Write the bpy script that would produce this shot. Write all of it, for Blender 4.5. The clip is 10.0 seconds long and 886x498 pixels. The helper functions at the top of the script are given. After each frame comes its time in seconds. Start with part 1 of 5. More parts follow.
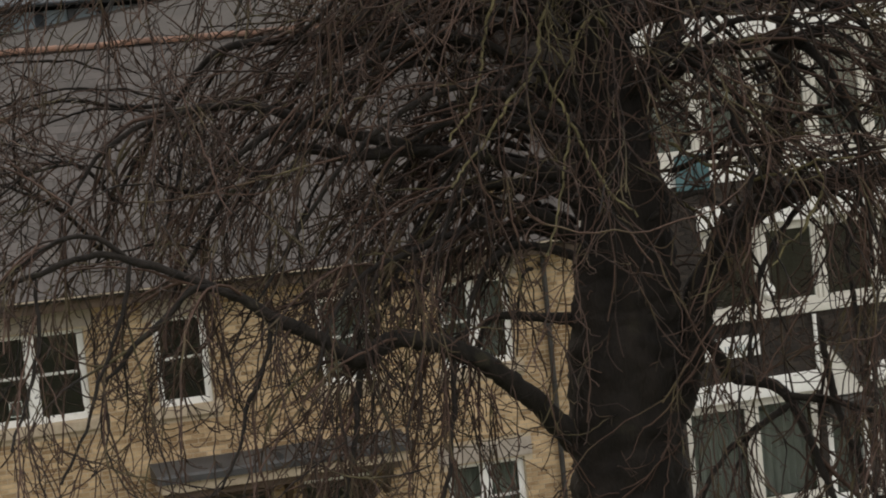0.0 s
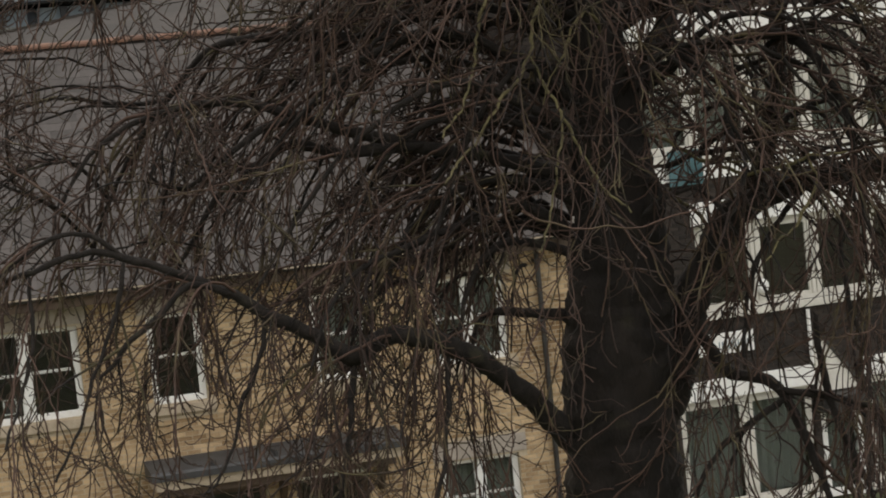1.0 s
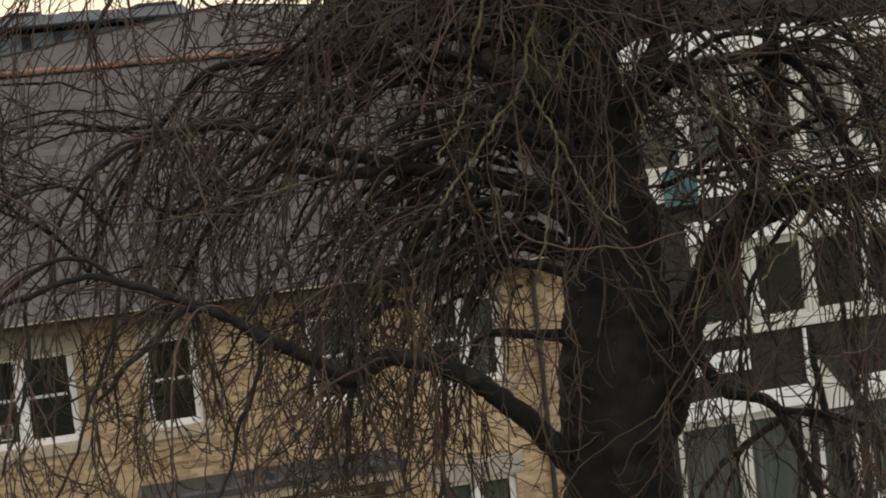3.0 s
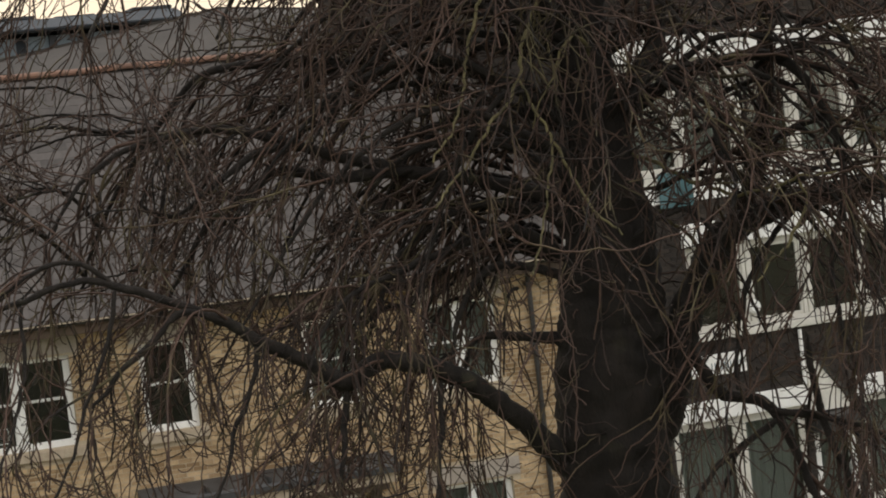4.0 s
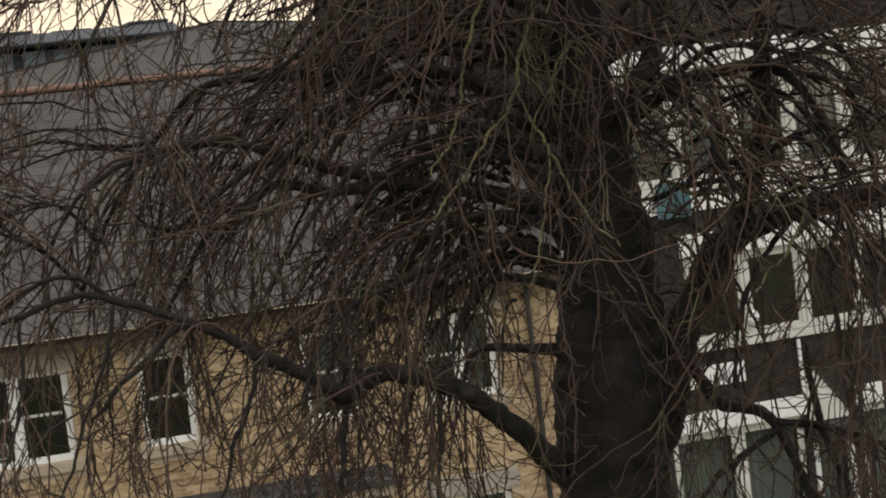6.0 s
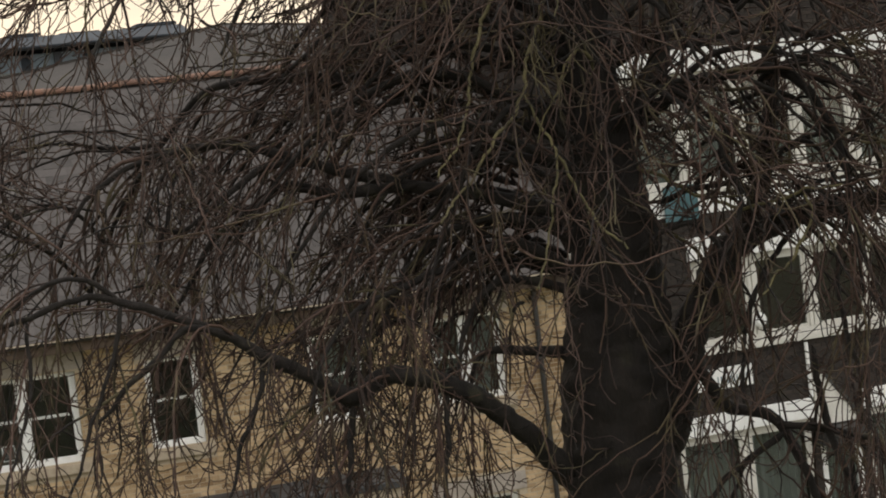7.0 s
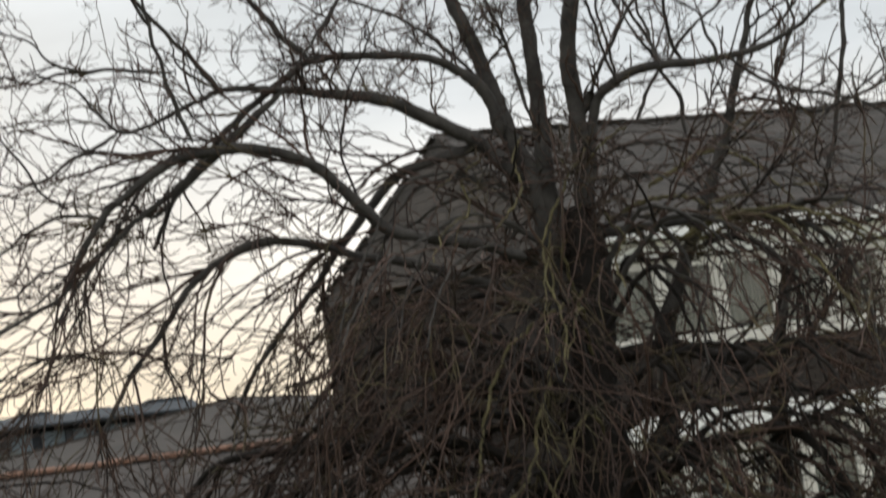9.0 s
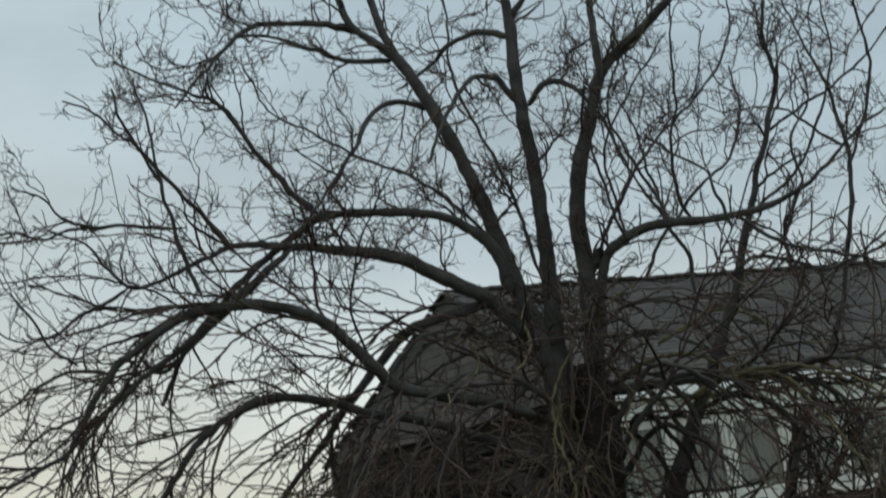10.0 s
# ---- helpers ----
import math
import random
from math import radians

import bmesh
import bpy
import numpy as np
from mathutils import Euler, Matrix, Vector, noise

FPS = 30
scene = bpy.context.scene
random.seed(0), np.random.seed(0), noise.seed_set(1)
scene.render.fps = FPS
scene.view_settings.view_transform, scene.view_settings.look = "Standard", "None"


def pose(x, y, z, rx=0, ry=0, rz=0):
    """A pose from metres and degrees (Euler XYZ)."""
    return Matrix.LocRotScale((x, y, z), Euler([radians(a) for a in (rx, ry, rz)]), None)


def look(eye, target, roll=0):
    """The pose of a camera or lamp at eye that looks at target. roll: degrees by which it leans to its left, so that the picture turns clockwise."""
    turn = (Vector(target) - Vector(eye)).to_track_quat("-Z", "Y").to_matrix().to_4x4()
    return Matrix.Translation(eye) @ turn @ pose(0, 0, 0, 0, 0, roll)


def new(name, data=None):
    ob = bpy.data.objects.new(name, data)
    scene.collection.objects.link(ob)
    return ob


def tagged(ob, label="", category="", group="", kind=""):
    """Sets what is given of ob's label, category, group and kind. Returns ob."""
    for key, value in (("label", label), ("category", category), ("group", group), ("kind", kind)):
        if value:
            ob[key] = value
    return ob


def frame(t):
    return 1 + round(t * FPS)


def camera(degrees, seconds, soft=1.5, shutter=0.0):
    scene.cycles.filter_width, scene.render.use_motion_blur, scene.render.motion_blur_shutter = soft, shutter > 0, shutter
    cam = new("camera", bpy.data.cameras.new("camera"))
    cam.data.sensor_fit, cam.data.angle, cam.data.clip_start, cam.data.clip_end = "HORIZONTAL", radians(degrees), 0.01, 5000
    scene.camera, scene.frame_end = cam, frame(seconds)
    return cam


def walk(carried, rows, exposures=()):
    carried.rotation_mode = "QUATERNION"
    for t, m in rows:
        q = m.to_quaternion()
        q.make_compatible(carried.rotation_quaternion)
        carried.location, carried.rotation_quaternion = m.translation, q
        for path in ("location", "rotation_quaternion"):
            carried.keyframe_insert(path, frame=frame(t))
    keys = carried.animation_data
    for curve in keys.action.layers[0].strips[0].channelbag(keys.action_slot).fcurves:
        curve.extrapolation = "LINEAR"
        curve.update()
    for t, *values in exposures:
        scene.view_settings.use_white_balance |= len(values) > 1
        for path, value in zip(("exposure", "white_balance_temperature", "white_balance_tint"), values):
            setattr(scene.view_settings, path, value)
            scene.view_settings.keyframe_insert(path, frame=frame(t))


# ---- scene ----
cam = camera(24.0, 10.0, soft=1.9, shutter=0.25)
EYE = (0.0, 0.0, 7.5)
# seconds, pitch, roll, yaw
ROWS = [
    (0.0, -3.400, 5.700, -0.000),
    (0.5, -3.463, 5.744, -0.064),
    (1.0, -3.520, 5.882, -0.185),
    (1.5, -3.455, 6.053, -0.404),
    (2.0, -3.312, 6.221, -0.497),
    (2.5, -2.999, 6.200, -0.320),
    (4.0, -2.877, 6.538, -0.463),
    (4.5, -2.677, 6.427, -0.396),
    (5.0, -2.623, 6.747, -0.668),
    (5.5, -2.576, 6.901, -0.627),
    (7.0, -2.459, 6.811, -0.325),
    (7.5, -2.179, 7.068, -0.201),
    (8.0, -1.328, 7.570, -0.100),
    (8.1, -0.959, 7.682, -0.151),
    (8.2, -0.440, 7.794, -0.200),
    (8.3, 0.219, 7.907, -0.259),
    (8.4, 1.048, 8.020, -0.308),
    (8.5, 2.016, 8.132, -0.364),
    (8.6, 3.115, 8.143, -0.324),
    (8.7, 4.263, 8.154, -0.261),
    (8.8, 5.400, 8.164, -0.187),
    (8.9, 6.558, 8.175, -0.084),
    (9.0, 7.687, 8.186, 0.042),
    (9.1, 8.768, 8.134, 0.159),
    (9.2, 9.820, 8.082, 0.328),
    (9.3, 10.862, 8.030, 0.467),
    (9.4, 11.774, 7.978, 0.556),
    (9.5, 12.517, 7.924, 0.578),
    (9.6, 13.013, 7.922, 0.673),
    (9.7, 13.221, 7.918, 0.652),
    (9.8, 13.129, 7.915, 0.541),
    (9.9, 12.716, 7.911, 0.410),
    (10.0, 12.025, 7.907, 0.259),
]
EXPOSURES = [(0.0, 0.38, 6990, 15.5), (7.0, 0.38, 6930, 15.5), (8.0, 0.29, 6820, 14), (8.5, 0.07, 6720, 13), (9.0, 0.25, 6600, 12), (9.5, 0.12, 6400, 9), (9.7, -0.06, 6170, 5), (10.0, -0.32, 5900, 2)]
walk(cam, [(t, pose(*EYE, 90 + pitch, roll, yaw)) for t, pitch, roll, yaw in ROWS], EXPOSURES)

# ---- sky and sun: a dull evening overcast, warmer low down behind the houses ----
SUN_AZ, SUN_EL = radians(-32), radians(9)
world = bpy.data.worlds.new("overcast")
scene.world = world
world.use_nodes = True
wn, wl = world.node_tree.nodes, world.node_tree.links
wn.clear()


def wnode(kind, **sets):
    n = wn.new(kind)
    for k, v in sets.items():
        n.inputs[k].default_value = v
    return n


w_out = wn.new("ShaderNodeOutputWorld")
w_bg = wn.new("ShaderNodeBackground")
w_co = wn.new("ShaderNodeTexCoord")
w_sep = wn.new("ShaderNodeSeparateXYZ")
w_ramp = wn.new("ShaderNodeValToRGB")
w_ramp.color_ramp.elements[0].position, w_ramp.color_ramp.elements[0].color = 0.0, (0.90, 0.81, 0.655, 1)
w_ramp.color_ramp.elements[1].position, w_ramp.color_ramp.elements[1].color = 1.0, (1.50, 1.54, 1.53, 1)
for p, c in ((0.075, (0.99, 0.90, 0.73, 1)), (0.13, (0.87, 0.85, 0.79, 1)), (0.20, (0.60, 0.65, 0.675, 1)), (0.32, (0.58, 0.655, 0.70, 1)), (0.55, (1.05, 1.11, 1.12, 1))):
    e = w_ramp.color_ramp.elements.new(p)
    e.color = c
w_map = wn.new("ShaderNodeMapping")
w_map.inputs["Scale"].default_value = (1.0, 1.0, 3.0)
w_cloud = wnode("ShaderNodeTexNoise", Scale=3.2, Detail=6.0, Roughness=0.55)
w_crmp = wn.new("ShaderNodeMapRange")
w_crmp.inputs["From Min"].default_value, w_crmp.inputs["From Max"].default_value = 0.3, 0.7
w_crmp.inputs["To Min"].default_value, w_crmp.inputs["To Max"].default_value = 0.74, 1.18
w_mul = wn.new("ShaderNodeVectorMath")
w_mul.operation = "SCALE"
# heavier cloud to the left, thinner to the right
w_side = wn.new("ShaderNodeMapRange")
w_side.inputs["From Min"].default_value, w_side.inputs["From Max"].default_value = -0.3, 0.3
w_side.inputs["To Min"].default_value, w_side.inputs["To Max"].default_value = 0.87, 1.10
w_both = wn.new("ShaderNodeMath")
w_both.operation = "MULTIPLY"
w_sky = wn.new("ShaderNodeTexSky")
w_sky.sky_type, w_sky.sun_disc, w_sky.sun_elevation, w_sky.sun_rotation = "NISHITA", False, SUN_EL, SUN_AZ
w_sky.air_density, w_sky.dust_density = 1.0, 4.0
w_skys = wn.new("ShaderNodeVectorMath")
w_skys.operation = "SCALE"
w_skys.inputs["Scale"].default_value = 0.012
w_add = wn.new("ShaderNodeVectorMath")
wl.new(w_co.outputs["Generated"], w_sep.inputs[0])
wl.new(w_sep.outputs["Z"], w_ramp.inputs[0])
wl.new(w_co.outputs["Generated"], w_map.inputs[0])
wl.new(w_map.outputs[0], w_cloud.inputs["Vector"])
wl.new(w_cloud.outputs[0], w_crmp.inputs[0])
wl.new(w_ramp.outputs[0], w_mul.inputs[0])
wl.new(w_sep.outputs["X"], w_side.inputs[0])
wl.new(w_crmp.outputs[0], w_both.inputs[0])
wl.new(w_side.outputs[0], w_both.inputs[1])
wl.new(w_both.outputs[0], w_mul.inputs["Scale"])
wl.new(w_sky.outputs[0], w_skys.inputs[0])
wl.new(w_mul.outputs[0], w_add.inputs[0])
wl.new(w_skys.outputs[0], w_add.inputs[1])
wl.new(w_add.outputs[0], w_bg.inputs["Color"])
wl.new(w_bg.outputs[0], w_out.inputs["Surface"])
w_bg.inputs["Strength"].default_value = 0.95

sun_data = bpy.data.lights.new("sun", "SUN")
sun_data.energy, sun_data.angle, sun_data.color = 0.5, radians(14), (1.0, 0.88, 0.72)
sun = new("sun", sun_data)
sun.matrix_world = look((math.sin(SUN_AZ) * 90, math.cos(SUN_AZ) * 90, 40), (0, 20, 6))


# ---- materials ----
def material(name, rough=0.8, metal=0.0):
    m = bpy.data.materials.new(name)
    m.use_nodes = True
    b = m.node_tree.nodes["Principled BSDF"]
    b.inputs["Roughness"].default_value, b.inputs["Metallic"].default_value = rough, metal
    return m, m.node_tree.nodes, m.node_tree.links, b


def surface(name, low, high, scale=6.0, fine=60.0, rough=0.8, bump=0.3, metal=0.0, stretch=(1, 1, 1), tint=None, by_piece=None, dist=0.01):
    """Two scales of noise between two colours, optional third stain colour, optional change from piece to piece."""
    m, n, l, b = material(name, rough, metal)
    co = n.new("ShaderNodeTexCoord")
    mp = n.new("ShaderNodeMapping")
    mp.inputs["Scale"].default_value = stretch
    l.new(co.outputs["Object"], mp.inputs[0])
    big, small = n.new("ShaderNodeTexNoise"), n.new("ShaderNodeTexNoise")
    big.inputs["Scale"].default_value, big.inputs["Detail"].default_value = scale, 4
    small.inputs["Scale"].default_value, small.inputs["Detail"].default_value = fine, 3
    for q in (big, small):
        l.new(mp.outputs[0], q.inputs["Vector"])
    add = n.new("ShaderNodeMath")
    add.operation = "MULTIPLY_ADD"
    add.inputs[1].default_value = 0.45
    l.new(small.outputs[0], add.inputs[0])
    l.new(big.outputs[0], add.inputs[2])
    value = add.outputs[0]
    if by_piece:
        src = n.new("ShaderNodeObjectInfo" if by_piece == "object" else "ShaderNodeNewGeometry")
        add2 = n.new("ShaderNodeMath")
        add2.operation = "MULTIPLY_ADD"
        add2.inputs[1].default_value = 0.5
        l.new(src.outputs["Random" if by_piece == "object" else "Random Per Island"], add2.inputs[0])
        l.new(value, add2.inputs[2])
        sub = n.new("ShaderNodeMath")
        sub.operation = "SUBTRACT"
        sub.inputs[1].default_value = 0.25
        l.new(add2.outputs[0], sub.inputs[0])
        value = sub.outputs[0]
    ramp = n.new("ShaderNodeValToRGB")
    ramp.color_ramp.elements[0].position, ramp.color_ramp.elements[0].color = 0.45, (*low, 1)
    ramp.color_ramp.elements[1].position, ramp.color_ramp.elements[1].color = 1.0, (*high, 1)
    l.new(value, ramp.inputs[0])
    colour = ramp.outputs[0]
    if tint:
        st = n.new("ShaderNodeTexNoise")
        st.inputs["Scale"].default_value, st.inputs["Detail"].default_value = tint[1], 5
        l.new(co.outputs["Object"], st.inputs["Vector"])
        sr = n.new("ShaderNodeMapRange")
        sr.inputs["From Min"].default_value, sr.inputs["From Max"].default_value = tint[2], tint[2] + 0.15
        l.new(st.outputs[0], sr.inputs[0])
        mix = n.new("ShaderNodeMix")
        mix.data_type = "RGBA"
        l.new(sr.outputs[0], mix.inputs[0])
        l.new(colour, mix.inputs[6])
        mix.inputs[7].default_value = (*tint[0], 1)
        colour = mix.outputs[2]
    l.new(colour, b.inputs["Base Color"])
    if bump:
        bp = n.new("ShaderNodeBump")
        bp.inputs["Strength"].default_value, bp.inputs["Distance"].default_value = bump, dist
        l.new(add.outputs[0], bp.inputs["Height"])
        l.new(bp.outputs[0], b.inputs["Normal"])
    return m


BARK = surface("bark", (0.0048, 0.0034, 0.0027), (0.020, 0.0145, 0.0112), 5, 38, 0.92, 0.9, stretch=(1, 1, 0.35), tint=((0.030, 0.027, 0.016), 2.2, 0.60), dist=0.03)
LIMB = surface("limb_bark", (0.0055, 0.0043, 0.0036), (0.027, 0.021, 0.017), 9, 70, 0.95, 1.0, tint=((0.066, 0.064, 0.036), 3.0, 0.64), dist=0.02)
# LIMB paled for the crown: bright-sky haze over the limbs put into the colour
HAZED = surface("hazed_limb_bark", (0.020, 0.018, 0.017), (0.080, 0.073, 0.066), 7, 60, 0.9, 0.6, tint=((0.085, 0.084, 0.046), 3.0, 0.64), dist=0.008)
TWIG = surface("twig_bark", (0.0085, 0.0058, 0.0048), (0.092, 0.053, 0.039), 1.6, 30, 0.85, 0.0, tint=((0.110, 0.092, 0.046), 1.9, 0.555), by_piece="island")
LICHEN = surface("lichen_bark", (0.030, 0.026, 0.014), (0.20, 0.172, 0.082), 6, 50, 0.9, 0.5, dist=0.006)
BRICK = surface("yellow_stock_brick", (0.255, 0.165, 0.086), (0.60, 0.438, 0.264), 1.2, 28, 0.9, 0.4, tint=((0.22, 0.13, 0.06), 0.9, 0.62), by_piece="object", dist=0.004)
BRICKS = surface("yellow_stock_bricks", (0.255, 0.165, 0.086), (0.60, 0.438, 0.264), 1.2, 28, 0.9, 0.4, tint=((0.22, 0.13, 0.06), 0.9, 0.62), by_piece="island", dist=0.004)
MORTAR = surface("lime_mortar", (0.36, 0.29, 0.20), (0.56, 0.47, 0.35), 3, 60, 0.95, 0.4, dist=0.003)
DARKBRICK = surface("dark_brown_bricks", (0.016, 0.0125, 0.0105), (0.048, 0.036, 0.029), 1.5, 30, 0.9, 0.4, by_piece="island", dist=0.004)
DARKMORTAR = surface("dark_mortar", (0.022, 0.019, 0.017), (0.05, 0.044, 0.039), 3, 50, 0.95, 0.3)
SLATE = surface("grey_roof_slate", (0.045, 0.0385, 0.035), (0.084, 0.073, 0.067), 1.2, 22, 0.75, 0.3, by_piece="object", tint=((0.088, 0.075, 0.062), 1.1, 0.62), dist=0.004)
SLATES = surface("grey_roof_slates", (0.045, 0.0385, 0.035), (0.084, 0.073, 0.067), 1.2, 22, 0.75, 0.3, by_piece="island", tint=((0.088, 0.075, 0.062), 1.1, 0.62), dist=0.004)
BROWNROOF = surface("brown_grey_roof_tiles", (0.029, 0.025, 0.0215), (0.060, 0.051, 0.044), 1.2, 18, 0.85, 0.3, by_piece="island")
TERRACOTTA = surface("terracotta_ridge", (0.10, 0.056, 0.040), (0.205, 0.108, 0.072), 4, 40, 0.85, 0.3, by_piece="object", tint=((0.16, 0.12, 0.09), 3, 0.62))
WHITE = surface("white_window_paint", (0.78, 0.78, 0.76), (0.92, 0.92, 0.90), 3, 30, 0.45, 0.1, tint=((0.55, 0.53, 0.48), 2.0, 0.64))
CREAM = surface("off_white_window_paint", (0.54, 0.52, 0.47), (0.76, 0.74, 0.68), 3, 30, 0.5, 0.1, tint=((0.40, 0.38, 0.33), 2.0, 0.62))
STONE = surface("pale_stone_lintel", (0.36, 0.29, 0.21), (0.56, 0.47, 0.36), 4, 40, 0.9, 0.3, tint=((0.28, 0.22, 0.16), 2, 0.62))
LINTEL = surface("grey_stone_lintel", (0.30, 0.255, 0.215), (0.46, 0.41, 0.355), 3, 35, 0.9, 0.3, tint=((0.22, 0.17, 0.13), 1.6, 0.60))
LEAD = surface("grey_lead_sheet", (0.026, 0.026, 0.027), (0.068, 0.069, 0.072), 3, 25, 0.55, 0.3, tint=((0.09, 0.085, 0.08), 2.5, 0.6))
BLACKPIPE = surface("black_rainwater_goods", (0.016, 0.015, 0.015), (0.05, 0.047, 0.044), 4, 40, 0.5, 0.2)
BROWNWOOD = surface("dark_brown_joinery", (0.05, 0.032, 0.022), (0.13, 0.085, 0.055), 4, 40, 0.6, 0.2, stretch=(1, 1, 0.2))
CURTAIN = surface("grey_net_curtain", (0.11, 0.122, 0.112), (0.22, 0.232, 0.212), 2, 40, 0.95, 0.2, stretch=(3, 1, 0.2))
TEAL = surface("teal_fabric", (0.045, 0.105, 0.115), (0.095, 0.18, 0.20), 2, 30, 0.9, 0.2)
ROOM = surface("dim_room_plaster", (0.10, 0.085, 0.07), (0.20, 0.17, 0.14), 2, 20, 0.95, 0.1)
METALROOF = surface("blue_grey_cladding", (0.035, 0.041, 0.048), (0.066, 0.076, 0.087), 0.6, 8, 0.95, 0.1)
DARKCLAD = surface("dark_soffit", (0.028, 0.031, 0.035), (0.060, 0.063, 0.068), 1, 10, 0.7, 0.1)
GRASS = surface("winter_grass", (0.030, 0.040, 0.015), (0.085, 0.095, 0.040), 0.4, 12, 0.95, 0.5, tint=((0.08, 0.065, 0.04), 0.25, 0.58), dist=0.03)
FARGLASS = surface("far_window_glass", (0.10, 0.135, 0.16), (0.22, 0.28, 0.31), 0.8, 6, 0.35, 0.0)
GLASS, g_n, g_l, g_b = material("window_glass", 0.03)
g_b.inputs["Base Color"].default_value = (0.86, 0.90, 0.88, 1)
g_b.inputs["Transmission Weight"].default_value = 1.0
g_b.inputs["IOR"].default_value = 1.45


# ---- building blocks ----
def mesh_of(name, verts, faces, mat, smooth=False):
    me = bpy.data.meshes.new(name)
    me.from_pydata(verts, [], faces)
    me.materials.append(mat)
    if smooth:
        me.shade_smooth()
    me.update()
    return me


def part(name, bm, mat, parent, label=""):
    """Links a bmesh as one mesh object under a thing or under a part."""
    me = bpy.data.meshes.new(name)
    bm.to_mesh(me)
    bm.free()
    me.materials.append(mat)
    ob = new(name, me)
    ob.parent = parent
    return tagged(ob, label)


def boxes(*spans, bevel=0.0):
    """One bmesh of boxes, each (x0, x1, y0, y1, z0, z1)."""
    bm = bmesh.new()
    for x0, x1, y0, y1, z0, z1 in spans:
        m = Matrix.Translation(((x0 + x1) / 2, (y0 + y1) / 2, (z0 + z1) / 2)) @ Matrix.Diagonal((abs(x1 - x0), abs(y1 - y0), abs(z1 - z0), 1))
        bmesh.ops.create_cube(bm, size=1, matrix=m)
    if bevel:
        bmesh.ops.bevel(bm, geom=bm.edges[:], offset=bevel, segments=2, affect="EDGES")
    return bm


def wall_bm(u0, u1, z0, z1, y0, y1, holes):
    """A wall with openings through it: one welded shell round the holes (ua, ub, za, zb)."""
    us = sorted({u0, u1, *[min(max(h[i], u0), u1) for h in holes for i in (0, 1)]})
    zs = sorted({z0, z1, *[min(max(h[i], z0), z1) for h in holes for i in (2, 3)]})

    def solid(i, k):
        if not (0 <= i < len(us) - 1 and 0 <= k < len(zs) - 1):
            return False
        u, z = (us[i] + us[i + 1]) / 2, (zs[k] + zs[k + 1]) / 2
        return not any(a < u < b and c < z < d for a, b, c, d in holes)

    bm = bmesh.new()
    made = {}

    def vert(i, y, k):
        if (i, y, k) not in made:
            made[i, y, k] = bm.verts.new((us[i], y, zs[k]))
        return made[i, y, k]

    for i in range(len(us) - 1):
        for k in range(len(zs) - 1):
            if not solid(i, k):
                continue
            for y in (y0, y1):
                bm.faces.new([vert(i, y, k), vert(i + 1, y, k), vert(i + 1, y, k + 1), vert(i, y, k + 1)])
            for di, dk, (a, b) in ((-1, 0, ((i, k), (i, k + 1))), (1, 0, ((i + 1, k), (i + 1, k + 1))), (0, -1, ((i, k), (i + 1, k))), (0, 1, ((i, k + 1), (i + 1, k + 1)))):
                if not solid(i + di, k + dk):
                    bm.faces.new([vert(a[0], y0, a[1]), vert(b[0], y0, b[1]), vert(b[0], y1, b[1]), vert(a[0], y1, a[1])])
    bmesh.ops.recalc_face_normals(bm, faces=bm.faces[:])
    return bm


def prism(profile, u0, u1):
    """A profile of (y, z) drawn along x from u0 to u1."""
    bm = bmesh.new()
    ends = [[bm.verts.new((u, y, z)) for y, z in profile] for u in (u0, u1)]
    n = len(profile)
    for i in range(n):
        bm.faces.new((ends[0][i], ends[0][(i + 1) % n], ends[1][(i + 1) % n], ends[1][i]))
    bm.faces.new(ends[0][::-1])
    bm.faces.new(ends[1])
    bmesh.ops.recalc_face_normals(bm, faces=bm.faces[:])
    return bm


def sheet_wave(u0, u1, z0, z1, y, amp, waves):
    """A hanging curtain: a thin folded sheet with some thickness."""
    bm = bmesh.new()
    n = int(waves * 8)
    rows = []
    for k, off in ((0, 0.0), (1, 0.006)):
        for z in (z0, z1):
            rows.append([bm.verts.new((u0 + (u1 - u0) * i / n, y + off + amp * math.sin(2 * math.pi * waves * i / n) * (1.0 + 0.3 * math.sin(i * 1.7)), z)) for i in range(n + 1)])
    for a, b in ((0, 1), (3, 2)):
        for i in range(n):
            bm.faces.new((rows[a][i], rows[a][i + 1], rows[b][i + 1], rows[b][i]))
    return bm


def brick_layout(u0, u1, z0, z1, holes, length=0.215, height=0.065, joint=0.010):
    """Courses of stretchers and headers, cut at the openings: (ua, ub, z, height)."""
    out = []
    row, z = 0, z0
    while z + height <= z1:
        u = u0 - (0.5 * (length + joint) if row % 2 else 0.0)
        while u < u1:
            a, b = max(u, u0), min(u + length, u1)
            for ha, hb, za, zb in holes:
                if z + height > za and z < zb and b > ha and a < hb:
                    if a < ha:
                        b = ha
                    elif b > hb:
                        a = hb
                    else:
                        a = b
            if b - a > 0.03:
                out.append((a, b, z, height))
            u += length + joint
        z += height + joint
        row += 1
    return out


